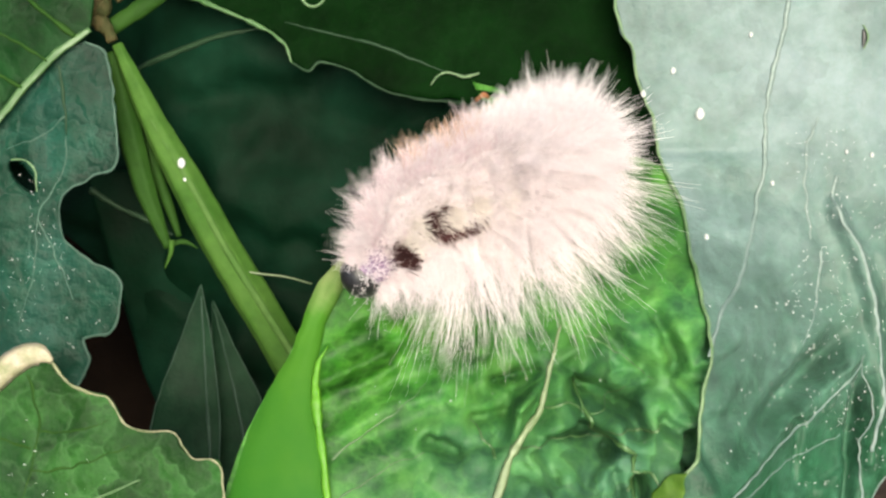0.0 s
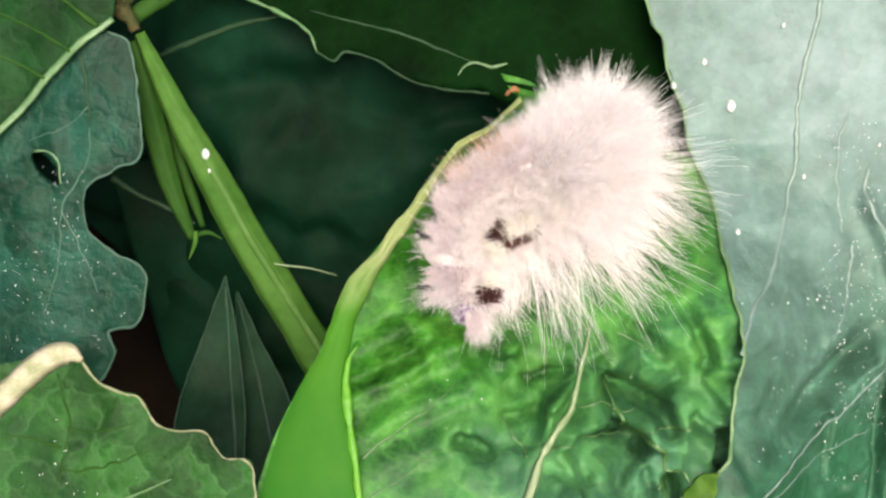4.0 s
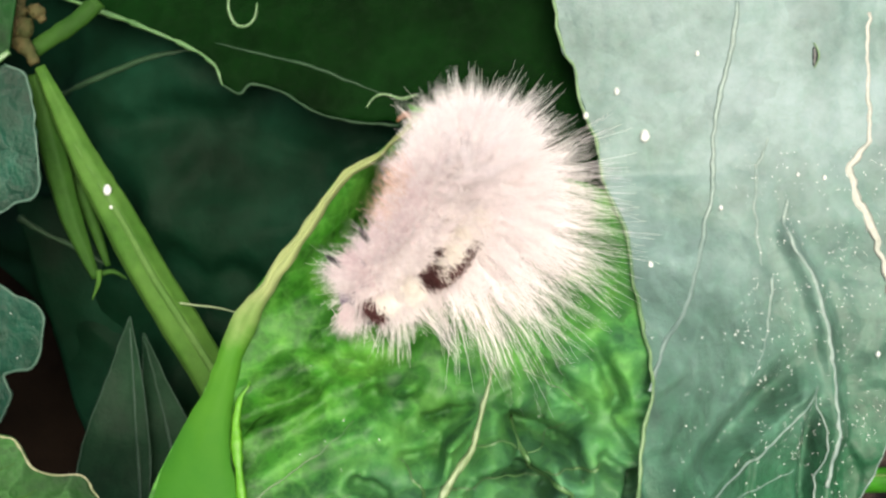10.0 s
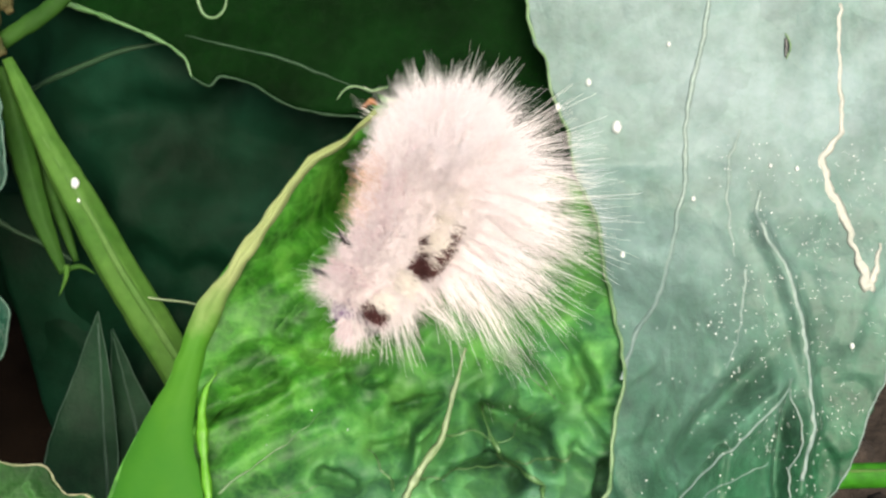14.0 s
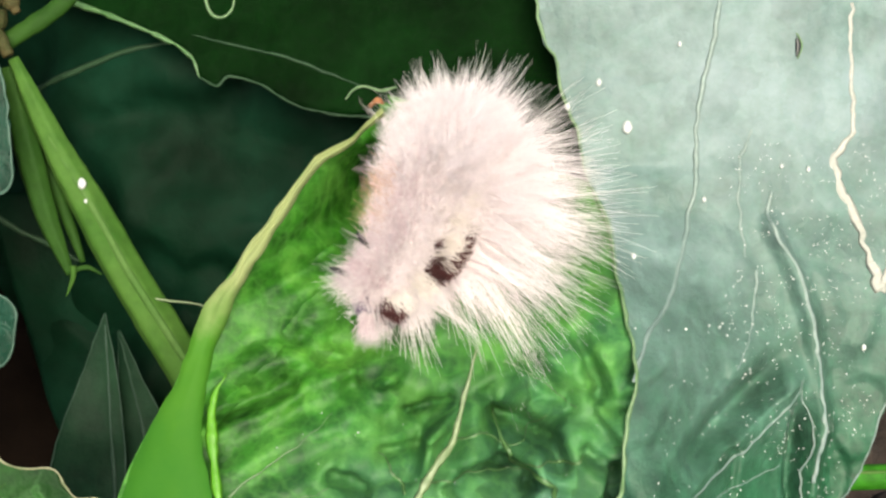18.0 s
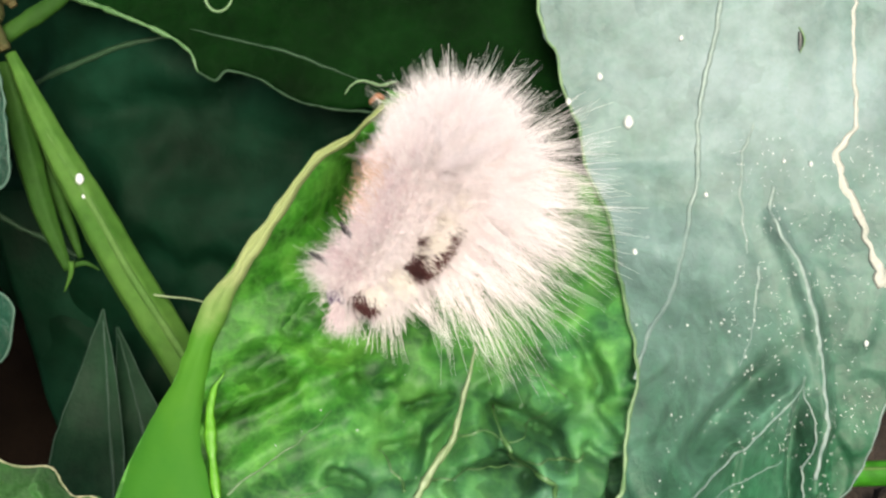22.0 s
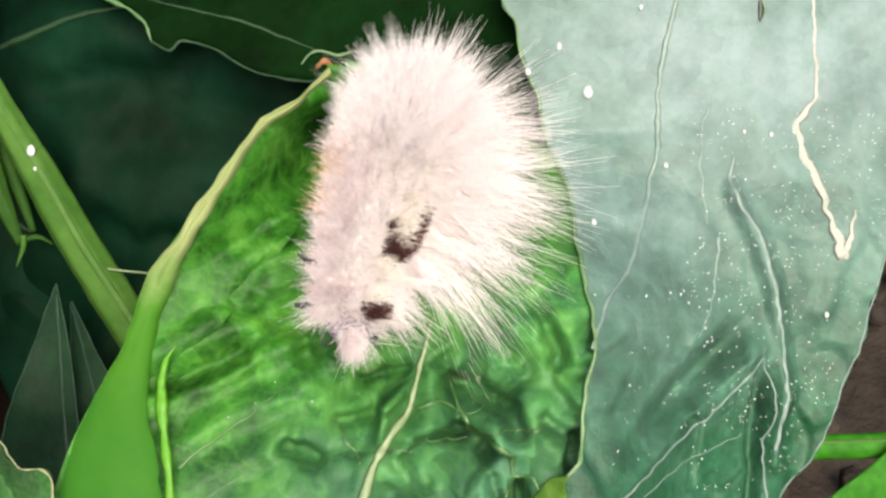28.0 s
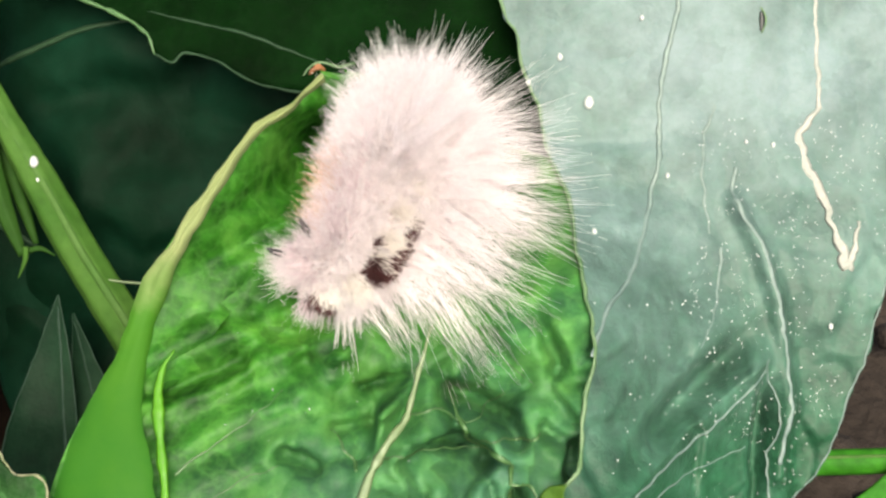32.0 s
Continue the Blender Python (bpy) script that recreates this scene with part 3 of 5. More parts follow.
    for line, r in (([(3.5, -16.2), (5.9, -15.8), (8.9, -17.2), (12.6, -14.9)], 0.14), ([(0.2, -19.8), (4.6, -19.9), (11.7, -19.9)], 0.15), ([(-1.1, -21.2), (-2.6, -19.1), (-3.7, -17.5)], 0.15),
                    ([(-17.5, -21.4), (-14.2, -19.0), (-10.9, -16.6), (-8.1, -14.4)], 0.1), ([(-16.8, -25.4), (-13.0, -22.8), (-8.1, -20.7)], 0.08), ([(12.8, -23.2), (12.7, -25.5), (13.0, -28.3)], 0.18),
                    ([(8.4, -9.2), (12.6, -11.8), (15.1, -14.0)], 0.1)):
        part("vein", vein(line, w_mid, [r, r * 0.8, r * 0.4], vein_soft, 0.06, relief=relief_mid, wobble=0.4), ob)
    for line, r in (([(7.1, -14.4), (8.3, -17.2), (9.1, -19.1), (11.4, -19.7), (12.6, -20.9), (12.8, -23.3), (12.3, -24.8)], 0.2), ([(9.1, -19.1), (11.4, -18.8), (13.7, -18.8), (15.9, -18.3)], 0.13),
                    ([(12.6, -22.7), (14.4, -23.1), (15.4, -24.4)], 0.15)):
        part("vein", vein(line, w_mid, [r * 0.8, r * 1.4, r * 0.7], vein_soft, 0.08, relief=relief_mid, wobble=0.5, uneven=0.7), ob, "ragged pale vein")
    scrap = lambda u, v: w_right(u, v) + relief_right(u, v) + 0.5 + 0.5 * wave(u, v, 2.0, 3)
    part("curled_scrap", blade([(16.0, -22.6), (14.9, -23.8), (14.5, -25.5), (14.8, -28.6)], [(17.5, -22.3), (17.3, -23.9), (16.9, -25.6), (16.4, -28.4)], scrap, flap_yellow, 16, 20, ragged=0.5, seed=12.0), ob, "yellow-green curled scrap at the leaf's foot")
    part("petiole", petiole([(0, -44, 17), (4, -60, 12), ground_under(6, -70, 0)], [2.2, 2.6, 3.0], stem_green), ob)
    return piece


lobe = middle_leaf()


RIGHT_EDGE = [(67.8, 37.8), (65.0, 25.3), (62.2, 19.0), (59.5, 12.8), (56.8, 4.9), (54.8, -1.8), (52.5, -9.0), (51.5, -12.6), (49.6, -16.8), (48.2, -20.4), (46.4, -23.9), (43.2, -27.7), (40.0, -30.8), (34.6, -34.4), (23.9, -39.7)]


def right_leaf():
    ob = thing("leaf", W(30, -48, 8), "large pale blue-green waxy leaf with cream veins and white flecks", "leaf", "leaves of the plants")
    left = [(11.3, 37.0), (13.1, 25.4), (14.7, 22.4), (15.1, 19.3), (16.8, 14.5), (17.9, 9.0), (19.6, 4.7), (19.9, -1.2), (20.5, -8.2), (20.6, -11.3), (19.4, -15.4), (18.8, -20.5), (16.1, -24.0), (13.1, -27.5), (10.6, -39.8)]
    right = RIGHT_EDGE
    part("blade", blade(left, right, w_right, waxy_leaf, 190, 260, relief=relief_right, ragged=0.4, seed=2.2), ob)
    part("margin", vein(left, w_right, [0.17, 0.15, 0.2, 0.18, 0.2], rim_pale, 0.08, 120, relief=relief_right, wobble=0.3), ob, "thin pale leaf margin")
    part("margin", vein(right, w_right, [0.1, 0.1, 0.1], vein_grey, 0.0, 60, relief=relief_right, wobble=0.3), ob)
    for line, radii in (([(32.4, 29.4), (31.2, 22.2), (29.9, 16.8), (29.2, 7.8), (25.9, -2.4), (22.1, -7.2), (20.3, -11.3)], [0.4, 0.36, 0.26]),
                        ([(35.6, 14.4), (34.3, 10.8), (34.0, 6.6), (34.7, 0.6)], [0.2, 0.26, 0.12]),
                        ([(37.7, 7.8), (37.3, 4.2), (40.3, -1.2), (41.5, -6.5), (42.4, -11.3), (42.6, -17.3), (41.3, -23.2)], [0.3, 0.26, 0.4, 0.4, 0.3]),
                        ([(20.3, -26.3), (27.5, -22.3), (33.3, -19.2), (39.5, -14.2), (40.4, -12.2)], [0.3, 0.24, 0.1]),
                        ([(40.4, -13.7), (41.7, -18.5), (40.4, -22.6), (40.8, -29.1)], [0.14, 0.22, 0.2]),
                        ([(35.9, -0.6), (35.0, -6.5), (32.8, -11.0)], [0.2, 0.16, 0.08]),
                        ([(24.0, -25.9), (31.2, -23.5), (38.1, -21.3)], [0.14, 0.1, 0.06])):
        part("vein", vein(line, w_right, [0.72 * q for q in radii], vein_grey, 0.03, 120, relief=relief_right, wobble=0.3, flat=0.2, uneven=0.35), ob)
    for line, radii in (([(46.6, 28.3), (46.7, 21.1), (46.5, 14.5), (44.7, 10.5), (46.0, 7.2), (48.3, 1.8), (49.7, -3.0)], [0.2, 0.2, 0.32, 0.5, 0.45, 0.7]),
                        ([(51.1, 2.4), (50.7, 0.0), (49.8, -3.1)], [0.2, 0.3, 0.6])):
        part("trail", vein(line, w_right, radii, trail_white, 0.02, 60, relief=relief_right, wobble=0.6, flat=0.2, uneven=0.5), ob, "white winding leaf-miner trail")
    # A black strip stands in for the darkness inside the slit.
    part("slit", vein([(40.5, 24.3), (40.6, 23.4), (40.5, 22.3)], w_right, [0.15, 0.3, 0.12], head_black, 0.12, 14, relief=relief_right, uneven=0.0, wobble=0.0), ob, "black strip laid on as a small dark slit in the leaf")
    part("slit_rim", vein([(40.4, 24.8), (40.9, 24.0), (41.0, 23.2), (40.6, 22.1)], w_right, [0.08, 0.14, 0.08], rim_pale, 0.12, 16, relief=relief_right), ob, "pale rim of the slit")
    part("petiole", petiole([(24, -44, 8), (26, -60, 2), ground_under(26, -70, -5)], [2.2, 2.6, 3.2], stem_green), ob)


right_leaf()


def relief_soft(u, v):
    return 0.6 * wave(u, v, 9, 1) + 0.25 * wave(u, v, 3.5, 5)


def top_leaf():
    ob = thing("leaf", W(-5, 45, -9), "dark olive-green leaf with a scalloped lower edge", "leaf", "leaves of the plants")
    low = [(-53.7, 36.7), (-45.3, 32.4), (-39.6, 30.1), (-34.7, 28.2), (-29.2, 25.7), (-26.0, 23.6), (-24.8, 21.0), (-22.8, 20.1), (-21.4, 21.1), (-18.0, 20.2), (-14.1, 17.8), (-9.7, 16.7), (-4.7, 16.3), (1.6, 12.8), (10.4, 9.0), (21.9, 7.8)]
    high = [(-66.7, 63.6), (-54.3, 61.8), (-43.0, 60.5), (-35.8, 59.8), (-28.9, 59.3), (-23.4, 59.0), (-18.7, 58.8), (-15.4, 58.7), (-11.5, 58.6), (-7.5, 58.6), (-2.3, 58.6), (3.0, 58.6), (8.2, 58.8), (14.2, 57.6), (20.8, 54.5), (27.5, 48.0)]
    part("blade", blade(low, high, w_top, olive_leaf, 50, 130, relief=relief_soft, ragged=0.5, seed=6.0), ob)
    part("margin", vein(low[1:7], w_top, [0.34, 0.3, 0.1], vein_soft, 0.03, 40, relief=relief_soft), ob, "light green leaf margin")
    part("margin", vein(low[6:13], w_top, [0.12, 0.16, 0.12, 0.2], vein_dim, 0.1, 40, relief=relief_soft), ob)
    part("vein", vein([(-25.9, 26.0), (-20.0, 24.5), (-14.8, 23.1), (-9.7, 21.1), (-4.4, 19.1)], w_top, [0.08, 0.18, 0.12], vein_dim, 0.05, relief=relief_soft), ob)
    part("vein", vein([(-8.4, 18.4), (-7.7, 19.3), (-6.4, 19.9), (-4.7, 19.3), (-2.7, 19.7)], w_top, [0.08, 0.16, 0.16, 0.22], rim_pale, 0.4, relief=relief_soft), ob, "pale hooked thread of leaf")
    part("tendril", tube([(*q, -6.0) for q in [(-23.5, 31.0), (-23.6, 29.1), (-22.9, 27.5), (-21.7, 27.2), (-20.7, 28.1), (-20.4, 29.8)]], [0.12, 0.18, 0.16, 0.1], rim_pale, 6), ob, "thin pale curled thread")
    part("petiole", petiole([(-5, 44, -9), (-2, 60, -30), ground_under(0, 70, -40)], [1.8, 2.2, 2.6], stem_green), ob)


def relief_back(u, v):
    """Broad soft folds that run across the blade."""
    return relief_soft(u, v) + 1.7 * wave(0.45 * u - 0.2 * v, 1.3 * v, 9, 21) + 0.5 * facets(u, v, 11, 6.0)


def back_leaf():
    ob = thing("leaf", W(-15, -30, -20), "very dark blue-green shaded leaf behind the stem", "leaf", "leaves of the plants")
    left = [(-106.9, 55.5), (-104.0, 41.8), (-94.4, 23.2), (-78.1, 11.4), (-61.5, 2.6), (-51.2, -6.0), (-45.2, -20.1), (-37.9, -36.8)]
    right = [(1.6, 41.5), (8.3, 28.7), (14.6, 15.5), (18.3, 5.2), (16.9, -6.1), (14.1, -15.9), (7.7, -26.2), (-2.7, -36.4)]
    part("blade", blade(left, right, w_back, shaded_green, 90, 90, relief=relief_back, seed=8.0), ob)
    part("vein", vein([(-53.6, 19.5), (-47.0, 21.6), (-36.3, 25.0), (-27.8, 26.5), (-21.0, 27.5)], w_back, [0.45, 0.4, 0.3, 0.2], vein_dim, 0.1, relief=relief_back), ob)
    part("petiole", petiole([(-8, -26, -22), (-4, -32, -40), ground_under(0, -34, -50)], [1.8, 2.0, 2.4], stem_dark), ob)


top_leaf()
back_leaf()


SIDE_EDGE = [(-48.1, 22.8), (-45.9, 21.5), (-44.9, 16.6), (-44.5, 12.1), (-44.7, 8.5), (-47.2, 7.4), (-50.8, 4.9), (-50.7, 0.3), (-47.6, -2.4), (-44.5, -4.1), (-44.1, -6.9), (-45.1, -10.4), (-48.3, -11.5), (-47.9, -14.1), (-49.6, -17.4), (-54.9, -20.7), (-62.3, -24.8)]


def side_leaf():
    ob = thing("leaf", W(-75, -10, -8), "blue-green leaf with ragged chewed edge and a hole", "leaf", "leaves of the plants")
    right = SIDE_EDGE
    left = [(-48.8, 22.5), (-52.0, 21.1), (-56.7, 15.9), (-62.1, 12.0), (-67.6, 8.1), (-71.9, 5.5), (-75.6, 2.1), (-78.6, -0.5), (-80.9, -3.3), (-82.5, -5.3), (-82.5, -7.3), (-82.6, -10.0), (-82.6, -12.0), (-82.6, -14.8), (-81.1, -18.1), (-76.6, -22.6), (-72.2, -27.2)]
    hole = [(-55.4, 7.3)][0]
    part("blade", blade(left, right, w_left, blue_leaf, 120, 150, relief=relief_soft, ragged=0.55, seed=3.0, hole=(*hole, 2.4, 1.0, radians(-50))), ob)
    part("margin", vein(right, w_left, [0.16, 0.18, 0.1, 0.14, 0.18, 0.14], vein_teal, 0.02, 110, relief=relief_soft, wobble=0.3), ob, "light leaf margin")
    part("margin", vein([(-56.8, 9.2), (-55.0, 9.1), (-53.9, 7.8), (-53.7, 5.5)], w_left, [0.08, 0.13, 0.1], rim_pale, 0.0, relief=relief_soft), ob, "pale rim of the chewed hole")
    part("vein", vein([(-51.0, 20.1), (-50.4, 15.9), (-50.2, 12.0)], w_left, [0.2, 0.15, 0.08], vein_dim, 0.05, relief=relief_soft), ob)
    for line in ([(-50.5, 14.2), (-53.0, 12.0), (-57.5, 10.4)], [(-50.2, 12.0), (-50.6, 8.0), (-53.4, 3.0), (-54.2, -4.0), (-56.0, -10.0)], [(-53.6, 2.4), (-51.6, -2.0), (-49.6, -7.0)]):
        part("vein", vein(line, w_left, [0.10, 0.09, 0.05], vein_teal, 0.0, relief=relief_soft, wobble=0.3, flat=0.3), ob)
    part("petiole", petiole([(-72, -8, -10), (-76, -14, -24), ground_under(-78, -20, -30)], [1.6, 2.0, 2.4], stem_dark), ob)


def upper_leaf():
    ob = thing("leaf", W(-60, 40, -7), "mid-green leaf with a pale midrib beside the stem node", "leaf", "leaves of the plants")
    a = [(-47.3, 24.1), (-49.3, 22.5), (-51.7, 20.6), (-54.9, 17.4), (-58.2, 13.5), (-65.5, 6.7)]
    b = [(-46.2, 31.3), (-49.1, 36.4), (-54.8, 39.5), (-62.6, 37.6), (-70.7, 31.3), (-79.3, 17.8)]
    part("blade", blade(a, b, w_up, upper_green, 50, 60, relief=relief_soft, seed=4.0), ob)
    part("midrib", vein(a, w_up, [0.4, 0.5, 0.5, 0.45], vein_soft, 0.0, relief=relief_soft, flat=0.2, uneven=0.15, wobble=0.05), ob, "pale green midrib")
    part("vein", vein([(-48.9, 23.2), (-51.4, 25.1), (-54.9, 28.0), (-58.7, 31.2)], w_up, [0.35, 0.25, 0.12], stem_dark, 0.1, relief=relief_soft), ob)
    for line in ([(-52.0, 20.4), (-56.4, 23.0), (-61.5, 25.2)], [(-55.0, 17.4), (-59.6, 19.6), (-65.0, 21.0)]):
        part("vein", vein(line, w_up, [0.2, 0.15, 0.08], stem_dark, 0.05, relief=relief_soft, flat=0.3), ob)
    part("petiole", petiole([(-66, 34, -8), (-72, 44, -30), ground_under(-74, 50, -40)], [1.4, 1.8, 2.2], stem_dark), ob)


def low_left_leaf():
    ob = thing("leaf", W(-60, -45, 20), "green leaf with wavy pale edge and a dry cream rib", "leaf", "leaves of the plants")
    a = [(-50.5, -13.2), (-47.2, -11.1), (-44.7, -11.2), (-42.2, -14.0), (-38.8, -15.0), (-36.9, -17.6), (-34.3, -18.3), (-32.4, -18.4), (-30.5, -20.7), (-27.9, -21.2), (-27.1, -25.4), (-26.9, -30.6)]
    b = [(-67.8, -11.9), (-67.7, -15.1), (-67.5, -18.4), (-67.3, -21.6), (-66.6, -24.3), (-65.9, -27.0), (-64.1, -29.6), (-61.8, -31.7), (-58.4, -33.2), (-52.9, -34.7), (-45.2, -35.6), (-37.6, -36.0)]
    part("blade", blade(b, a, w_low, low_leaf, 90, 110, relief=relief_soft, ragged=0.35, seed=5.0), ob)
    part("margin", vein(a[2:], w_low, [0.11, 0.12, 0.06, 0.13, 0.06], rim_tan, 0.0, 150, relief=relief_soft, wobble=0.3, uneven=0.9), ob, "dry cream leaf margin")
    part("rib", vein([(-60.3, -22.3), (-54.0, -17.2), (-50.8, -14.2), (-47.6, -11.5), (-45.6, -10.9), (-44.2, -11.6)], w_low, [1.35, 1.3, 1.25, 1.3, 1.1, 0.3], rim_dry, 0.2, relief=relief_soft, uneven=0.07, wobble=0.08), ob, "thick dry cream leaf rib")
    part("vein", vein([(-50.3, -28.0), (-46.6, -26.8), (-40.2, -24.9), (-35.4, -22.8)], w_low, [0.22, 0.18, 0.08], vein_soft, 0.02, relief=relief_soft), ob)
    for line in ([(-46.6, -13.0), (-45.4, -17.5), (-46.2, -23.5), (-49.0, -30.0)], [(-45.5, -18.5), (-41.6, -18.2), (-38.6, -17.2)], [(-46.0, -22.0), (-41.5, -21.5), (-36.5, -19.6)], [(-46.0, -20.0), (-50.0, -19.0), (-53.0, -19.6)]):
        part("vein", vein(line, w_low, [0.13, 0.11, 0.05], stem_dark, 0.0, relief=relief_soft, wobble=0.35, flat=0.3), ob)
    part("petiole", petiole([(-62, -42, 20), (-70, -60, 10), ground_under(-72, -66, 0)], [1.8, 2.2, 2.6], stem_green), ob)


side_leaf()
upper_leaf()
low_left_leaf()


def shade_leaf():
    ob = thing("leaf", W(-35, -40, -26), "dark green shaded leaf low behind the stem", "leaf", "leaves of the plants")
    left = [(-53.2, 9.0), (-52.3, 4.6), (-50.7, -2.0), (-48.4, -10.1), (-45.4, -19.2), (-44.2, -28.4), (-43.9, -40.2)]
    right = [(-42.2, 9.0), (-36.6, 1.8), (-31.6, -5.5), (-26.6, -13.0), (-20.7, -22.0), (-14.8, -32.1), (-13.3, -39.9)]
    part("blade", blade(left, right, w_far, shaded_green, 30, 50, relief=relief_soft, ragged=0.2, seed=1.0), ob)
    part("vein", vein([(-52.6, 6.4), (-48.6, 3.9), (-45.4, 2.5), (-40.3, -0.4)], w_far, [0.4, 0.35, 0.2], vein_dim, 0.1, relief=relief_soft), ob)
    part("petiole", petiole([(-26, -36, -28), (-24, -44, -40), ground_under(-24, -48, -50)], [1.5, 1.8, 2.0], stem_dark), ob)


def leaflet(name, left, right, rib, height, base):
    ob = thing(name, W(*base), "thin grey-green narrow leaf in the shade", "leaf", "leaves of the plants")
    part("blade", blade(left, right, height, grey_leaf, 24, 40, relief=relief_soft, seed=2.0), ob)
    for line in (left, right):
        part("margin", vein(line, height, [0.05, 0.09, 0.1], vein_veil, 0.05, relief=relief_soft), ob)
    part("midrib", vein(rib, height, [0.1, 0.16, 0.2], vein_veil, 0.1, relief=relief_soft), ob)
    part("petiole", petiole([base, (base[0] + 1, base[1] - 8, base[2] - 14), ground_under(base[0] + 2, base[1] - 12, base[2] - 20)], [0.8, 1.0, 1.4], stem_dark), ob)


shade_leaf()


# A dark sheet added over the soil in place of deep shade.
def soil_shade_sheet():
    ob = thing("shade_sheet", W(-50, -20, -46), "near-black brown sheet added for soil in deep shade", "leaf", "leaves of the plants")
    part("blade", blade([(-68.5, 10.2), (-73.6, -2.5), (-77.0, -16.9), (-73.5, -30.5), (-65.0, -40.6)], [(-52.4, 10.3), (-41.4, -4.8), (-38.0, -18.3), (-39.6, -31.9), (-43.8, -40.4)], w_shade, soil_shade, 30, 36, relief=relief_soft, ragged=0.5, seed=4.0), ob)
    part("petiole", petiole([(-50, -22, -46), (-50, -30, -58), ground_under(-50, -34, -66)], [1.0, 1.2, 1.4], soil_shade), ob)


soil_shade_sheet()
leaflet("leaf", [(-36.2, -5.4), (-38.7, -12.0), (-42.1, -22.3), (-43.0, -31.9), (-43.3, -36.8)], [(-36.1, -5.4), (-34.8, -12.6), (-33.9, -21.5), (-33.9, -31.9), (-34.0, -36.7)], [(-36.1, -6.8), (-35.7, -14.7), (-35.0, -25.7), (-34.9, -35.3)], w_twig, (-32, -36, -12))
leaflet("leaf", [(-35.4, -7.5), (-35.5, -15.0), (-35.2, -23.4), (-34.3, -32.5), (-33.6, -37.4)], [(-35.2, -7.5), (-32.3, -13.9), (-29.3, -19.9), (-26.6, -29.7), (-25.2, -37.4)], [(-35.2, -8.4), (-33.7, -14.3), (-32.2, -20.6), (-30.8, -27.6)], w_tw2, (-26, -40, -26))


# ---- the stem ----
def stem():
    ob = thing("plant_stem", W(*ground_under(-20, -30, -20)), "ribbed light green plant stem with a brown node", "stem")
    part("stalk", tube([(*q, w_stem(*q)) for q in [(-45.3, 23.0), (-43.25, 18.4), (-40.45, 12.5), (-37.25, 6.55), (-33.75, -0.15), (-29.35, -7.65), (-25.35, -14.55), (-21.4, -21.5), (-16.3, -33.0)]] + [ground_under(-20, -34, -16)],
                       [0.6, 1.15, 1.65, 2.05, 2.2, 2.3, 2.35, 2.35, 2.3], stem_green, 36, 0.8, 50, 0.06, 0.055), ob, "light green ribbed stalk")
    part("rib", tube([(u, v, w_stem(u, v) + h) for h, (u, v) in zip((0.35, 0.8, 1.2, 1.5, 1.65, 1.75, 1.8), [(-45.0, 21.9), (-42.6, 16.7), (-39.4, 11.1), (-36.0, 5.4), (-32.6, -1.0), (-28.2, -8.1), (-24.2, -14.6)])], [0.08, 0.3, 0.42, 0.45], stem_pale, 8, 0.45, 30, 0.06), ob, "paler ridge along the stalk")
    part("side_stalk", tube([(*q, w_stem(*q) - 1.5) for q in [(-46.6, 22.3), (-45.6, 17.7), (-44.4, 12.4), (-42.9, 6.4), (-41.5, 2.4), (-40.2, -1.0)]], [0.8, 1.4, 1.5, 1.25, 0.9, 0.45], stem_dark, 24, 0.7, 30, 0.05, 0.07), ob, "darker green side stalk")
    part("side_stalk", tube([(*q, w_stem(*q) - 3.5) for q in [(-43.9, 15.1), (-42.5, 9.8), (-40.6, 4.4), (-39.3, 0.4)]], [0.5, 0.8, 0.7, 0.35], stem_dark, 10, 0.7, 20), ob)
    part("bract", tube([(*q, w_stem(*q) - 1.0) for q in [(-39.7, 0.0), (-39.8, -1.5), (-40.6, -3.5)]], [0.35, 0.3, 0.05], stem_green, 8, 0.6, 10), ob)
    part("bract", tube([(*q, w_stem(*q) - 1.5) for q in [(-39.8, -0.5), (-38.2, -0.2), (-36.6, -1.0)]], [0.35, 0.3, 0.1], stem_dark, 8, 0.6, 10), ob)
    for q, r in (([(-49.2, 27.0), (-47.9, 26.0), (-46.4, 24.8), (-45.6, 23.2)], [0.5, 1.0, 1.0, 0.6]), ([(-49.0, 27.9), (-48.0, 27.6), (-46.9, 27.0), (-46.2, 26.2)], [0.5, 1.5, 1.4, 0.5]),
                 ([(-48.6, 30.2), (-47.6, 29.6), (-46.6, 28.6)], [0.4, 1.1, 0.6]), ([(-46.2, 29.6), (-45.2, 28.9), (-44.6, 27.9)], [0.4, 1.0, 0.4]), ([(-47.2, 32.4), (-47.3, 30.4), (-47.6, 28.4)], [0.7, 0.9, 0.7])):
        part("node", tube([(*p, w_node(*p) - 0.4) for p in q], r, node_brown, 12, 0.8, 22, 0.35), ob, "brown knobbly node")
    for q in ([(-46.4, 25.0), (-44.4, 26.3), (-41.3, 28.3), (-38.8, 30.6)], [(-47.8, 26.0), (-48.7, 28.6), (-49.7, 31.9)]):
        part("side_stalk", tube([(*p, w_node(*p) - 2.0) for p in q], [1.0, 1.1, 1.0], stem_dark, 14, 0.7, 16, 0.1), ob)
    part("tendril", tube([(*q, -10.0) for q in [(-30.4, -3.7), (-28.3, -4.0), (-25.6, -4.3), (-22.5, -5.1)]], [0.14, 0.12, 0.06], vein_cream, 6, 1, 16), ob, "thin pale tendril")
    k = [(-37.7, 9.1)][0]
    egg("speck", k[0], k[1], w_stem(*k) + 1.45, 0.62, 0.5)
    k = [(-37.3, 7.2)][0]
    egg("speck", k[0], k[1], w_stem(*k) + 1.45, 0.3, 0.25)


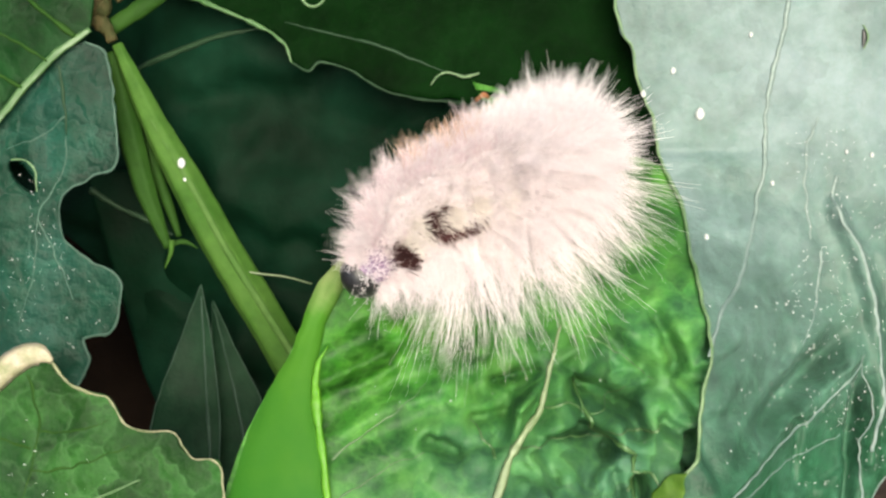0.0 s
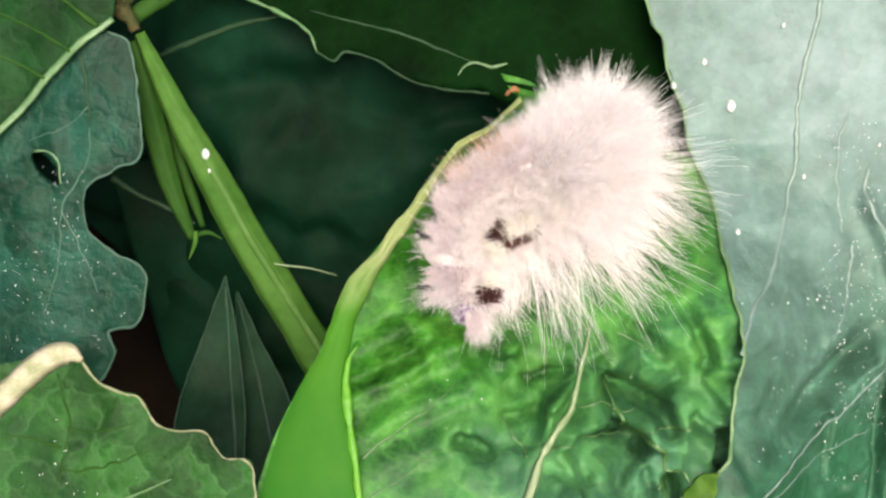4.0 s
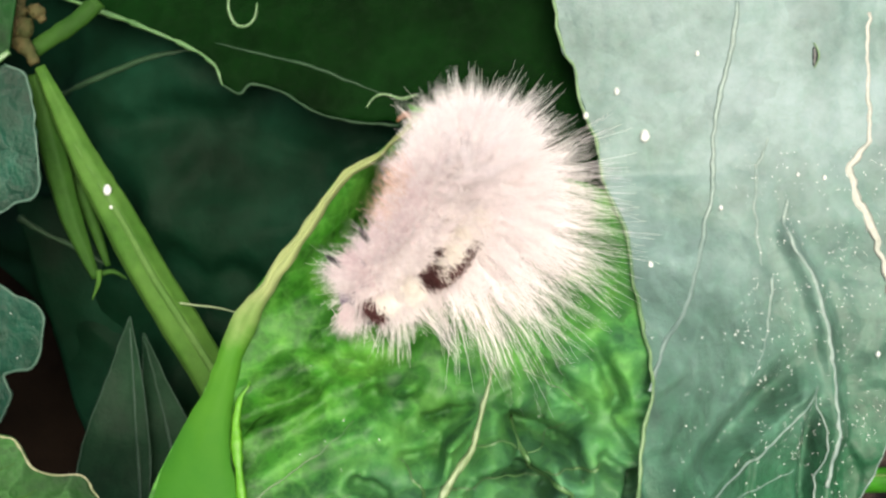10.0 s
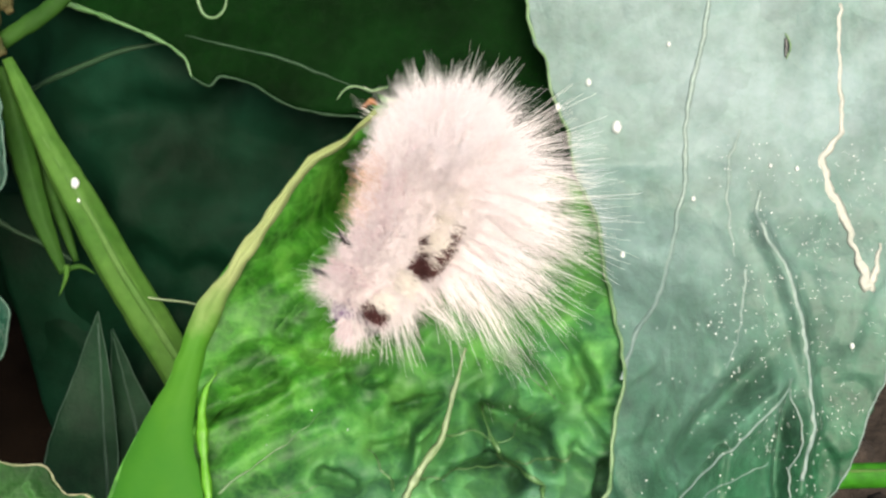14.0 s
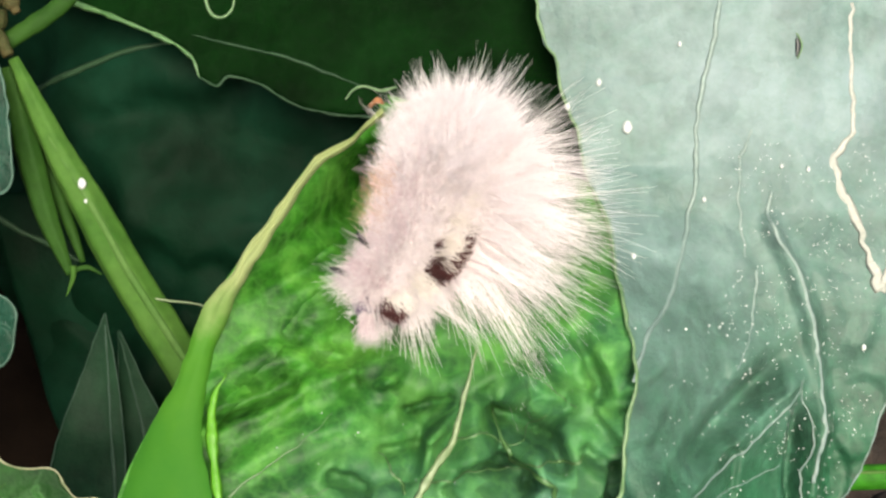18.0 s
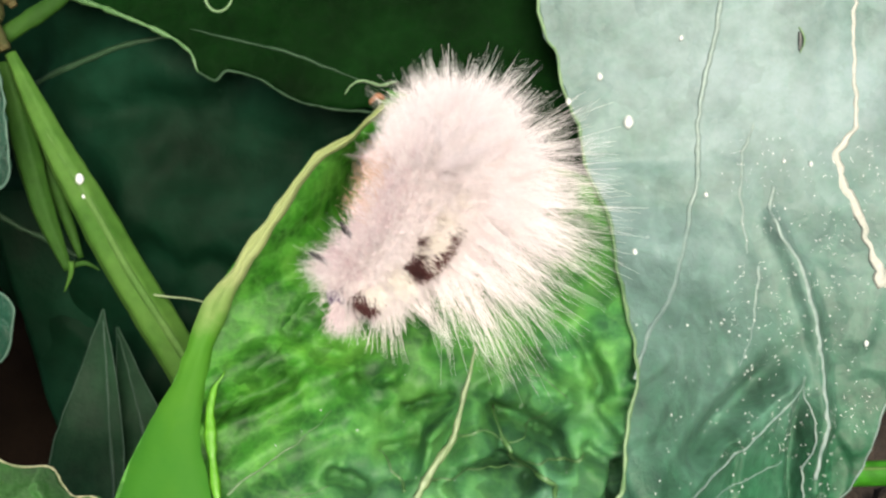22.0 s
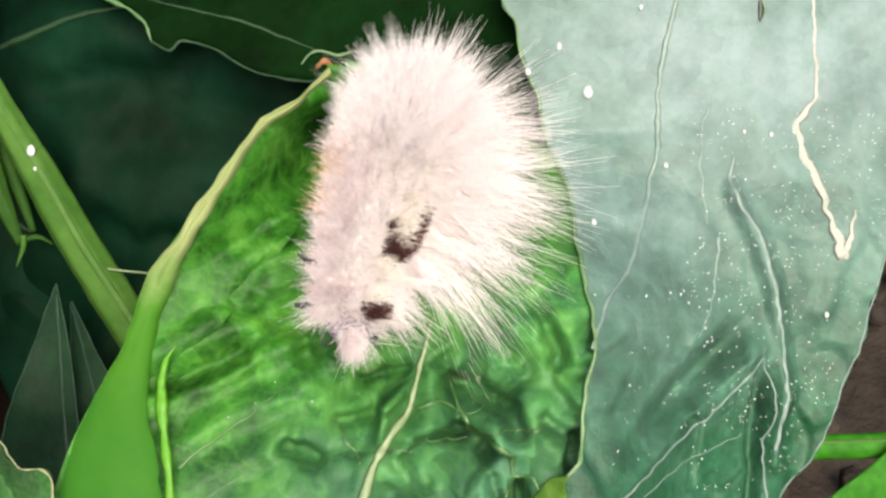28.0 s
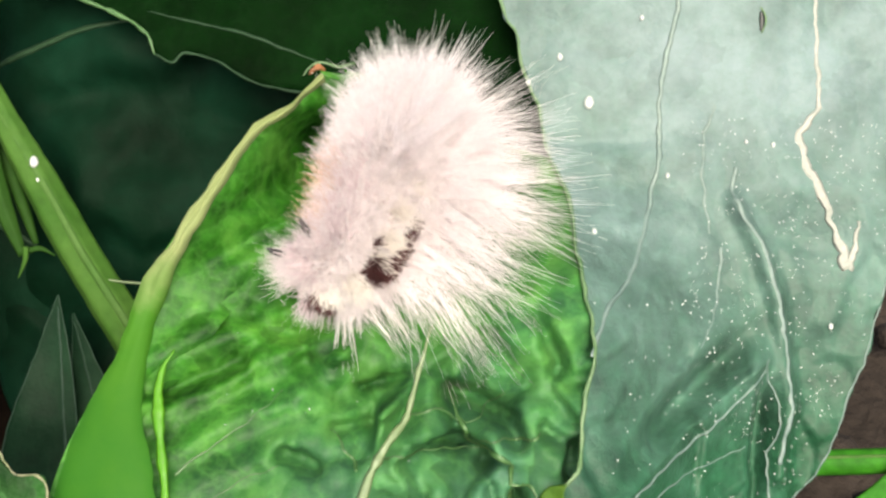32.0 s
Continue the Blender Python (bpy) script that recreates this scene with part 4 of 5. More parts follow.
def egg(name, u, v, w, a, b, mat=None):
    """A small white insect egg stuck to a surface."""
    verts, faces = [], []
    for j in range(7):
        for i in range(10):
            th, ph = math.pi * (j + 0.3) / 6.6, 2 * math.pi * i / 10
            k = 1 + 0.15 * wave(th * 2 + u, ph + v, 1, 2)
            verts.append(SHEET @ Vector((b * k * math.sin(th) * math.cos(ph), a * k * math.cos(th), 0.6 * b * math.sin(th) * math.sin(ph))) / 1000)
    for j in range(6):
        for i in range(10):
            c = (i + 1) % 10
            faces.append((j * 10 + i, j * 10 + c, j * 10 + 10 + c, j * 10 + 10 + i))
    faces += [tuple(range(10))[::-1], tuple(60 + i for i in range(10))]
    ob = new("insect_egg", mesh_of("insect_egg", verts, faces, mat or speck_white))
    ob.location = W(u, v, w)
    return tagged(ob, "tiny white insect egg stuck on the green plant", "insect egg", "white eggs and flecks")


stem()


def on_right(u, v):
    return w_right(u, v) + relief_right(u, v)


for k, a in zip([(22.2, 14.7), (19.2, 19.6), (15.9, 17.0), (30.3, 6.9), (21.9, 0.8), (41.7, 10.2), (38.8, 10.5), (47.7, -9.0), (27.9, 23.7)], (0.72, 0.42, 0.4, 0.3, 0.35, 0.3, 0.25, 0.35, 0.3)):
    egg("speck", k[0], k[1], on_right(*k) + 0.15, a, a * 0.75)


def flecks(name, label, count, seed, middle, spread, height, size, inside=None):
    """Dust-fine white flecks strewn on a leaf, thicker in patches."""
    rng = random.Random(seed)
    verts, faces = [], []
    done = 0
    while done < count:
        u, v = middle[0] + rng.uniform(-1, 1) * spread[0], middle[1] + rng.uniform(-1, 1) * spread[1]
        if wave(u, v, 5, seed) < rng.uniform(-0.45, 0.4) or (inside and not inside(u, v)):
            continue
        done += 1
        w, k = height(u, v) + 0.05, len(verts)
        r, turn, thin = size * rng.uniform(0.4, 1.3), rng.uniform(0, 3.1), rng.uniform(0.3, 1)
        for i in range(6):
            ang = math.pi * i / 3
            x, y = r * math.cos(ang), r * thin * math.sin(ang)
            verts.append(W(u + x * math.cos(turn) - y * math.sin(turn), v + x * math.sin(turn) + y * math.cos(turn), w))
        verts.append(W(u, v, w + r * 0.6))
        faces += [(k + i, k + (i + 1) % 6, k + 6) for i in range(6)]
    ob = new(name, mesh_of(name, verts, faces, speck_white))
    return tagged(ob, label, "flecks", "white eggs and flecks", "stuff")


def on_right_leaf(u, v):
    cross = [p[0] + (q[0] - p[0]) * (v - p[1]) / (q[1] - p[1]) for p, q in zip(RIGHT_EDGE, RIGHT_EDGE[1:]) if (p[1] - v) * (q[1] - v) < 0]
    return bool(cross) and u < min(cross) - 0.8


# Many of these white flecks stand in for bright glints on the wax.
flecks("white_flecks", "tiny white flecks and painted glints strewn on the waxy leaf", 620, 3, (44, -7), (12, 20), on_right, 0.085, on_right_leaf)
flecks("white_flecks", "tiny white flecks near the lower leaf margin", 60, 8, (29, -14), (8, 8), on_right, 0.11)


def on_side_leaf(u, v):
    cross = [p[0] + (q[0] - p[0]) * (v - p[1]) / (q[1] - p[1]) for p, q in zip(SIDE_EDGE, SIDE_EDGE[1:]) if (p[1] - v) * (q[1] - v) < 0]
    return bool(cross) and u < min(cross) - 0.9


# On the chewed leaf, too, white flecks are strewn to paint glints.
flecks("white_flecks", "tiny white flecks and painted glints on the chewed leaf", 210, 5, (-54, -3), (10, 11), lambda u, v: w_left(u, v) + relief_soft(u, v), 0.075, on_side_leaf)
flecks("white_flecks", "tiny white flecks on the wavy-edged leaf", 22, 6, (-44, -21), (6, 4), lambda u, v: w_low(u, v) + relief_soft(u, v), 0.075)
flecks("white_flecks", "a few white flecks on the crumpled leaf", 24, 7, (2, -14), (16, 7), lambda u, v: w_mid(u, v) + relief_mid(u, v), 0.08)


# ---- weeds by the soil ----
def weeds():
    ob = thing("weed_stalk", W(70, -28, -16), "fresh green weed stalk lying above the soil", "stalk")
    part("stalk", tube([(*q, -16.0) for q in [(43.9, -25.2), (50.4, -25.0), (55.7, -24.9), (61.0, -24.8), (68.9, -25.3)]] + [ground_under(74, -26, -16)], [1.5, 1.5, 1.5, 1.6, 1.8], flap_leaf, 12, 0.7, 30), ob)
    part("ridge", tube([(*q, -15.1) for q in [(43.9, -24.5), (50.4, -24.3), (55.7, -24.2), (61.0, -24.1)]], [0.2, 0.2, 0.2], stem_pale, 6, 0.7, 16), ob)
    ob = thing("leaf", W(60, -45, -14), "bright fresh green leaf tip near the soil", "leaf", "leaves of the plants")
    part("blade", blade([(65.0, -14.8), (61.0, -21.4), (55.7, -27.0), (51.1, -30.8), (47.7, -35.7)], [(69.0, -18.8), (67.6, -25.3), (64.9, -31.9), (60.9, -35.8), (55.6, -40.9)], lambda u, v: -13.0 + 0.1 * (v + 20), flap_leaf, 24, 30, relief=relief_soft), ob)
    part("petiole", petiole([(56, -36, -15), (58, -44, -24), ground_under(60, -46, -30)], [1.0, 1.2, 1.5], stem_green), ob)


weeds()


# ---- the caterpillar ----
# seconds; head, fore mark and hind mark on the sheet (u, v each)
CRAWL_1 = [
    (0, -12.74, -2.78, -10.38, -2.28, -8.58, 1.08),
    (0.5, -12.38, -3.74, -10.11, -2.87, -9.25, 0.73),
    (1, -14.47, -3.48, -11.61, -2.74, -8.97, 1.25),
    (1.5, -15.62, -0.92, -13.02, -0.36, -8.06, 2.63),
    (2, -15.98, 0.06, -13.38, -0.39, -8.61, 2.65),
    (2.5, -15.52, -1.56, -12.39, -1.21, -8.08, 2.08),
    (3, -12.36, -4.83, -9.91, -3.01, -6.88, 0.8),
    (3.5, -7.91, -7.76, -6.01, -6.23, -5.8, -1.03),
    (5.5, -5.03, -0.3, -2.72, -2.76, 2.08, 2.5),
    (6, -2.27, 0.21, 0.74, -1.41, 4.11, 3.21),
    (6.5, -2.32, 1.29, 1, -1.66, 4.26, 3.24),
    (7, -1.89, 1.58, 1.53, -2.49, 4.91, 3.38),
]
CRAWL_2 = [
    (7.5, 0.22, 2.85, 3.83, -0.14, 5.95, 3.5),
    (8, 0.1, 2.82, 3.08, -0.33, 5.47, 2.85),
    (8.5, -4.25, 1.39, -2.94, -1.38, 2.93, 3.5),
    (9, -6.24, 0.43, -3.27, -1.04, 0.8, 1.6),
    (9.5, -6.71, 1.01, -6.23, -2.63, -0.11, 2.13),
    (10.5, -5.65, 0.6, -4.59, -3.38, 0.16, 0.09),
    (11.5, -4.38, 0.73, -2.67, -4.34, 1.9, 1.32),
    (12.5, -2.99, 1.09, -1.56, -3.91, 2.08, 0.53),
    (13, -3.04, 0.71, -1.54, -4.42, 2.61, 0.67),
    (13.5, -3.56, 0.43, -2.31, -4.57, 2, 0.71),
    (14.5, -4.38, -0.12, -3.25, -5.12, 1.37, 0.64),
    (16.5, -3.99, 0.74, -2.49, -4.55, 1.38, 1.09),
]
CRAWL_3 = [
    (17.5, -2.76, 1.48, -1.03, -3.56, 2.51, 1.07),
    (18.5, -4.55, 0.06, -3.22, -4.73, 1.38, 0.08),
    (19, -3.99, 0.69, -2.58, -4.01, 1.9, 0.14),
    (20.5, -3.25, 0.78, -1.71, -4.45, 1.69, 0.72),
    (21.5, -4.22, 0.66, -2.91, -4.19, 1.99, 0.74),
    (22, -5.67, 0.74, -4.57, -3.97, 0.34, 0.42),
    (22.5, -3.44, 1.35, -2.08, -3.74, 2.07, 1.39),
    (23, -1.5, 1.57, 0.23, -3.84, 4.26, 1.94),
    (23.5, -3.44, 0.42, -2.04, -4, 1.49, -0.39),
    (24, -5.55, 0.3, -4.37, -4.09, 0.88, 0.44),
    (24.5, -4.03, 0.08, -2.36, -4.69, 1.66, 0.2),
    (25, -7.42, -1.8, -4.43, -3.27, -0.1, 1.69),
]
CRAWL_4 = [
    (25.3, -10.85, -0.9, -8.48, -1.87, -2.92, 3.79),
    (25.6, -11.62, 1.74, -8.08, 0.29, -3.87, 4.95),
    (26, -11.85, 3.79, -8.99, 3.02, -3.9, 5.12),
    (26.5, -12.11, 0.7, -8.93, -0.08, -4.11, 4.05),
    (28.5, -1.62, -1.85, 1.8, -8.49, 2.76, -2.67),
    (29.2, -3.89, -1.48, -1.04, -7.49, 1.49, -2.68),
    (30, -1.93, -0.13, -0.41, -6, 2.88, -1.94),
    (30.5, -3.57, 0.08, -2.72, -6.34, 1.9, -1.23),
    (31.2, -3.47, -0.34, -2.73, -6.32, 0.91, -3.07),
    (32, -4.28, 0.53, -3.07, -5.11, 0.67, -2.26),
]
COUNT = 12
# where along the body line each ring and the head sit
STATIONS = (0, 0.25, 0.5, 0.75, 1.0, 1.25, 1.5, 1.75, 2.0, 2.4, 2.8, 3.4, 4.0)
LENGTHS = 2.7


def body_line(row):
    """The body's middle line on the sheet, from tail to head."""
    t, hu, hv, au, av, bu, bv = row
    k = sm(t, 3, 9)
    head, a, b = Vector((hu, hv)), Vector((au, av)), Vector((bu, bv))
    tail = Vector((6.4 - 3.0 * k, 10.8 + 1.2 * k))
    over = sm(-hu, 9.0, 12.5)
    tuck = sm(t, 4.0, 5.5) * (1 - sm(t, 8.1, 9.4))
    ahead = (a - b).normalized() * (0.7 - 0.45 * over - 0.5 * tuck) + (head - a).normalized() * (0.3 + 0.45 * over + 0.5 * tuck)
    head = a + ahead.normalized() * (1.3 + 2.2 * over + 1.4 * tuck)
    d0 = (b - tail).normalized()
    loin = tail.lerp(b, 0.45) + Vector((-d0.y, d0.x)) * -0.7
    d1, d2 = (a - b).normalized(), (b - loin).normalized()
    a, b = a - Vector((-d1.y, d1.x)) * (2.6 - 0.6 * over), b - Vector((-d2.y, d2.x)) * (2.9 - 0.6 * over)
    head = head - Vector((-d1.y, d1.x)) * (1.0 * over + 1.2 * tuck)
    pts = [tail, loin, b, a, head]
    lift = (3.6, 4.8 + 1.5 * over, 4.6 + 4.5 * over, 4.0 + 5.5 * over, -0.8 + 9.3 * over + 6.4 * tuck)
    return [Vector((p.x, p.y, w_mid(p.x, p.y) + h)) for p, h in zip(pts, lift)]


def body_poses(row):
    """Poses of the rings from tail to neck, and of the head, in the world."""
    line = curve(body_line(row), 401)
    over = sm(-row[1], 9.0, 12.5)
    poses = []
    for k in range(COUNT + 1):
        # ring 8 carries the hind mark and ring 10 the fore mark
        i = round(STATIONS[k] * 100)
        p = line[i]
        reach = 22 if k < 8 else 55
        x = (line[min(400, i + reach)] - line[max(0, i - reach)]).normalized()
        side = Vector((-x.y, x.x, 0)).normalized()
        fore = sm(k, 5, 9)
        z = Vector((0, 0, 0.8 - 0.12 * fore * (1 - over))) + side * (0.6 + 0.12 * fore * (1 - over) - 0.1 * over)
        z = (z - x * z.dot(x)).normalized()
        y = z.cross(x)
        turn = Matrix((x, y, z)).transposed()
        poses.append(Matrix.Translation(W(*p)) @ (SHEET @ turn).to_4x4())
    return poses


def ball(rx, ry, rz, mat, rings=10, around=16, lump=0.0, at=(0, 0, 0), seed=1.0):
    verts, faces = [], []
    for j in range(rings + 1):
        for i in range(around):
            th, ph = math.pi * (j + 0.02) / (rings + 0.04), 2 * math.pi * i / around
            d = Vector((math.cos(th), math.sin(th) * math.cos(ph), math.sin(th) * math.sin(ph)))
            k = 1 + lump * noise.noise(d * 3 + Vector((seed, 0, 0)))
            verts.append(Vector((at[0] + d.x * rx * k, at[1] + d.y * ry * k, at[2] + d.z * rz * k)) / 1000)
    for j in range(rings):
        for i in range(around):
            c = (i + 1) % around
            faces.append((j * around + i, j * around + around + i, j * around + around + c, j * around + c))
    return verts, faces, mat


def strands(rng, roots, mat, taper=0.22):
    """Fine three-sided hairs. roots: place, direction, length, thickness and droop, in mm."""
    verts, faces = [], []
    for p, d, length, r, droop in roots:
        x = d.orthogonal().normalized()
        y = d.cross(x)
        bend = Vector((rng.uniform(-1, 1), rng.uniform(-1, 1), rng.uniform(-1, 1) - 0.4)) * droop
        k = len(verts)
        for s, f in ((0, 1.0), (0.5, 0.85), (1.0, taper)):
            c = p + d * length * s + bend * length * s * s
            for a in range(3):
                ang = 2.094 * a
                verts.append((c + (x * math.cos(ang) + y * math.sin(ang)) * r * f) / 1000)
        for s in (0, 3):
            for a in range(3):
                b = (a + 1) % 3
                faces.append((k + s + a, k + s + b, k + s + 3 + b, k + s + 3 + a))
    return verts, faces, mat


def local_part(name, data, parent, label=""):
    verts, faces, mat = data
    ob = new(name, mesh_of(name, verts, faces, mat))
    ob.parent = parent
    if label:
        ob["label"] = label
    return ob


BELLY = (0, -0.2, -0.4, -0.7, -1.0, -1.2, -1.3, -1.3, -1.1, -1.0, -0.8, -0.3)
# dark marks by ring: middle along the back, how far to the side, spread both ways, hairs
MARKS = {
    10: ((0.6, 0.0, 0.38, 0.58, 460),),
    8: ((0.35, 0.05, 0.38, 0.44, 400), (-0.3, 0.7, 0.3, 0.24, 200), (-0.95, 1.1, 0.34, 0.17, 150), (-0.3, -0.75, 0.26, 0.24, 130)),
    7: ((0.5, 1.4, 0.44, 0.15, 170), (-0.6, 1.5, 0.44, 0.14, 130), (0.5, -1.4, 0.3, 0.17, 50)),
    6: ((0.5, 1.45, 0.4, 0.15, 100), (-0.4, 1.25, 0.26, 0.2, 60)),
}


def in_mark(k, x, y, grow=1.6):
    return any(((x - mx) / (grow * sx)) ** 2 + ((y - my) / (grow * sy)) ** 2 < 1 for mx, my, sx, sy, _ in MARKS.get(k, ()))


def caterpillar():
    rng = random.Random(11)
    home = W(3, 10, 5)
    ob = thing("caterpillar", home, "very hairy white caterpillar with black head on a leaf", "caterpillar")
    radii = [3.4, 4.4, 5.0, 5.2, 5.2, 5.0, 4.7, 4.3, 3.9, 3.5, 3.0, 2.4]
    rings = []
    for k, r in enumerate(radii):
        seg = local_part("body_ring", ball(LENGTHS * 0.85, r * (1.0 if 2 < k < 11 else 0.9), r * 0.85, skin_mauve if k >= COUNT - 2 else skin_pink if k > 5 else skin_cream, lump=0.12, seed=k, at=(0, BELLY[k], -0.2)), ob)
        rings.append(seg)
        rear = max(0.0, 1 - k / 5)
        roots, fine = [], []
        bare = k >= 5
        fore = max(0, k - 8)

        def clump(p, d, length, many, thin, loose=0.3, into=roots):
            """Hairs that lean together into one pointed tuft."""
            if p.z > 0.4 * r and (in_mark(k, p.x, p.y, 2.2) or (k > 10 and rng.random() < 0.93)):
                return
            tip = p + d * length
            for _ in range(many):
                q = p + Vector((rng.gauss(0, 0.55), rng.gauss(0, 0.45), rng.gauss(0, 0.45)))
                way = tip + Vector((rng.gauss(0, loose), rng.gauss(0, loose), rng.gauss(0, loose))) - q
                into.append((q, way.normalized(), way.length * rng.uniform(0.55, 1.0), rng.uniform(0.016, 0.032) * thin, 0.06))

        for side in (-1, 1):
            for deg in (6, 24, 42, 60, 78, 96, 112):
                if side < 0 and deg > (98 if k < 6 else 80) and k > 1:
                    continue
                a = radians(deg) * side
                out = Vector((0, math.sin(a), math.cos(a)))
                long = (6.2 if deg < 60 else 6.8) * (0.95 if k < 2 else 1.0 if k < 7 else (0.9, 0.7, 0.62, 0.55, 0.48)[k - 7])
                if side < 0 and deg > 40:
                    long *= 0.62 if k < 6 else 0.55
                if k > 3 and side > 0 and deg > 50:
                    long *= 0.7
                if bare:
                    long *= (0.26 if deg < 20 else 0.36 if deg < 50 else 0.9) + (0.2 if k == 5 and deg < 50 else 0)
                many = (30 if side > 0 or deg < 40 else 24) - (6 * (k > 8) if deg > 40 else 0)
                for _ in range(many):
                    d = (out + Vector((rng.gauss(-0.55 * rear + (0.3 if k > 9 else 0), 0.42 if k < 9 else 0.3), rng.gauss(0, 0.3), rng.gauss(0, 0.3)))).normalized()
                    p = Vector((rng.gauss(0, 0.8), math.sin(a) * r * 0.8, math.cos(a) * r * 0.76)) + Vector((0, rng.gauss(0, 0.4) + min(0.0, side * abs(BELLY[k])), rng.gauss(0, 0.4)))
                    length = long * rng.uniform(0.55, 1.1)
                    if rng.random() < 0.3 and k < 9 and (side > 0 or k < 2):
                        length *= rng.uniform(1.2, 1.8)
                    clump(p, d, length, 15, 0.8 if deg > 70 and k > 3 else 1.0, into=fine if side < 0 and deg > 40 and k > 4 and rng.random() < 0.3 else roots)
        # the tail end bristles all round
        for _ in range((150, 60)[k] if k < 2 else 0):
            b, c = rng.uniform(0.05, 1.35), rng.uniform(-2.0, 2.0)
            d = Vector((-math.cos(b), math.sin(b) * math.sin(c), math.sin(b) * math.cos(c)))
            p = Vector((d.x * 2.0, d.y * r * 0.8, d.z * r * 0.75))
            clump(p, (d + Vector((rng.gauss(0, 0.15), rng.gauss(0, 0.15), rng.gauss(0, 0.15)))).normalized(), rng.uniform(4.0, 7.6), 16, 0.95, 0.22)
        # a collar of white tufts round the neck
        for _ in range(180 if 9 <= k <= 10 else 70 if k > 10 else 0):
            a = rng.choice((rng.uniform(0.45, 1.9), rng.uniform(0.45, 1.9), rng.uniform(-1.7, -0.7)))
            d = Vector((rng.gauss(0.45 if k > 9 else 0.1, 0.35), math.sin(a), 0.7 * math.cos(a))).normalized()
            p = Vector((rng.gauss(0, 0.8), math.sin(a) * r * 0.8 + (BELLY[k] if a < 0 else 0), math.cos(a) * r * 0.75))
            clump(p, d, rng.uniform(2.6, 5.0) * (0.8 if a < 0 else 1.0), 5, 0.75, 0.5)
        # stiff bristles on the flank behind the head
        for _ in range(48 if 8 <= k <= 10 else 10 if k > 10 else 0):
            a = rng.uniform(-1.7, -0.9)
            d = Vector((rng.gauss(0.2, 0.4), math.sin(a), math.cos(a))).normalized()
            clump(Vector((rng.gauss(0, 0.9), math.sin(a) * r * 0.8 + BELLY[k], math.cos(a) * r * 0.75)), d, rng.uniform(2.8, 4.8) * (1.0 if k < 10 else 0.72), 3, 0.8, 0.2, fine)
        # long loose wisps, a few hairs each
        for _ in range((66 if k < 8 else 28 if k < 10 else 6) if k != 0 else 66):
            a = rng.uniform(0.55, 1.95)
            d = Vector((rng.gauss(-0.35 * rear + 0.25 * sm(k, 4, 8), 0.42), math.sin(a), math.cos(a) * 0.9)).normalized()
            p = Vector((rng.uniform(-1.2, 1.2), math.sin(a) * r * 0.8, math.cos(a) * r * 0.76))
            length = rng.uniform(8.0, 15.5 if k < 3 else 18.5) * (1.0 if k < 7 else 0.8 if k < 8 else 0.5)
            for _ in range(8):
                way = d * length + Vector((rng.gauss(0, 0.34), rng.gauss(0, 0.34), rng.gauss(0, 0.34)))
                roots.append((p, way.normalized(), way.length * rng.uniform(0.8, 1.0), rng.uniform(0.016, 0.031), 0.10))
        # short undercoat; the dark marks stay clear of it
        for _ in range(1700 if k < 8 else 1500):
            a = rng.uniform(-1.75, 1.7)
            d = Vector((rng.gauss(-0.3 * rear, 0.3), math.sin(a), math.cos(a))).normalized()
            p = Vector((rng.uniform(-1.5, 1.5), math.sin(a) * r * 0.85 + (BELLY[k] if a < 0 else 0), math.cos(a) * r * 0.8))
            if abs(a) < 1.2 and (in_mark(k, p.x, p.y, 1.7) or (k > 10 and rng.random() < 0.93)):
                continue
            length = rng.uniform(0.9, 3.8) * (0.42 if bare and abs(a) < 0.7 else 0.65 if bare else 1.0)
            (fine if k > 9 or (k > 4 and a < -0.85) else roots).append((p, d, length, rng.uniform(0.03, 0.058), 0.12))
        # thin hairs that fan past the head
        for _ in range((0, 160, 360, 120)[fore]):
            a = rng.uniform(0.7, 2.2) * rng.choice((-1, 1))
            d = Vector((rng.uniform(0.1, 1.0), math.sin(a) + rng.gauss(0, 0.25), 0.6 * math.cos(a) + rng.gauss(0.0, 0.25))).normalized()
            p = Vector((rng.uniform(-0.5, 1.2), math.sin(a) * r * 0.8 + (BELLY[k] if a < 0 else 0), math.cos(a) * r * 0.72))
            roots.append((p, d, rng.uniform(1.8, 4.6) * (0.75 if a < 0 else 0.9), rng.uniform(0.012, 0.022), 0.15))
        local_part("hair", strands(rng, roots, hair_white), seg, "long white hairs")
        if fine:
            local_part("undercoat", strands(rng, fine, hair_mauve), seg, "short pinkish-mauve hairs")
        if 5 <= k <= 10:
            roots = []
            for _ in range(300):
                a, x = rng.gauss(0, 0.24), rng.gauss(-0.7, 0.4)
                d = Vector((rng.gauss(0.1, 0.2), math.sin(a) * 1.5, math.cos(a))).normalized()
                p = Vector((x, math.sin(a) * r * 0.7, math.cos(a) * r * 0.78))
                if not in_mark(k, p.x, p.y, 1.5):
                    roots.append((p, d, rng.uniform(1.5, 2.7), 0.06, 0.08))
            local_part("short_tuft", strands(rng, roots, hair_cream), seg, "dense cream tuft of short hairs")
        for x, y, sx, sy, many in MARKS.get(k, ()):
            roots = []
            for _ in range(many):
                px, py = x + rng.gauss(0, sx), y + rng.gauss(0, sy)
                a = py / r
                d = Vector((rng.gauss(0.05, 0.12), math.sin(a) + rng.gauss(0, 0.12), math.cos(a))).normalized()
                roots.append((Vector((px, math.sin(a) * r * 0.8, math.cos(a) * r * 0.8)), d, rng.uniform(1.2, 2.4), 0.05, 0.05))
            local_part("dark_mark", strands(rng, roots, mark_dark, 0.5), seg, "dark brown tuft of short hairs")
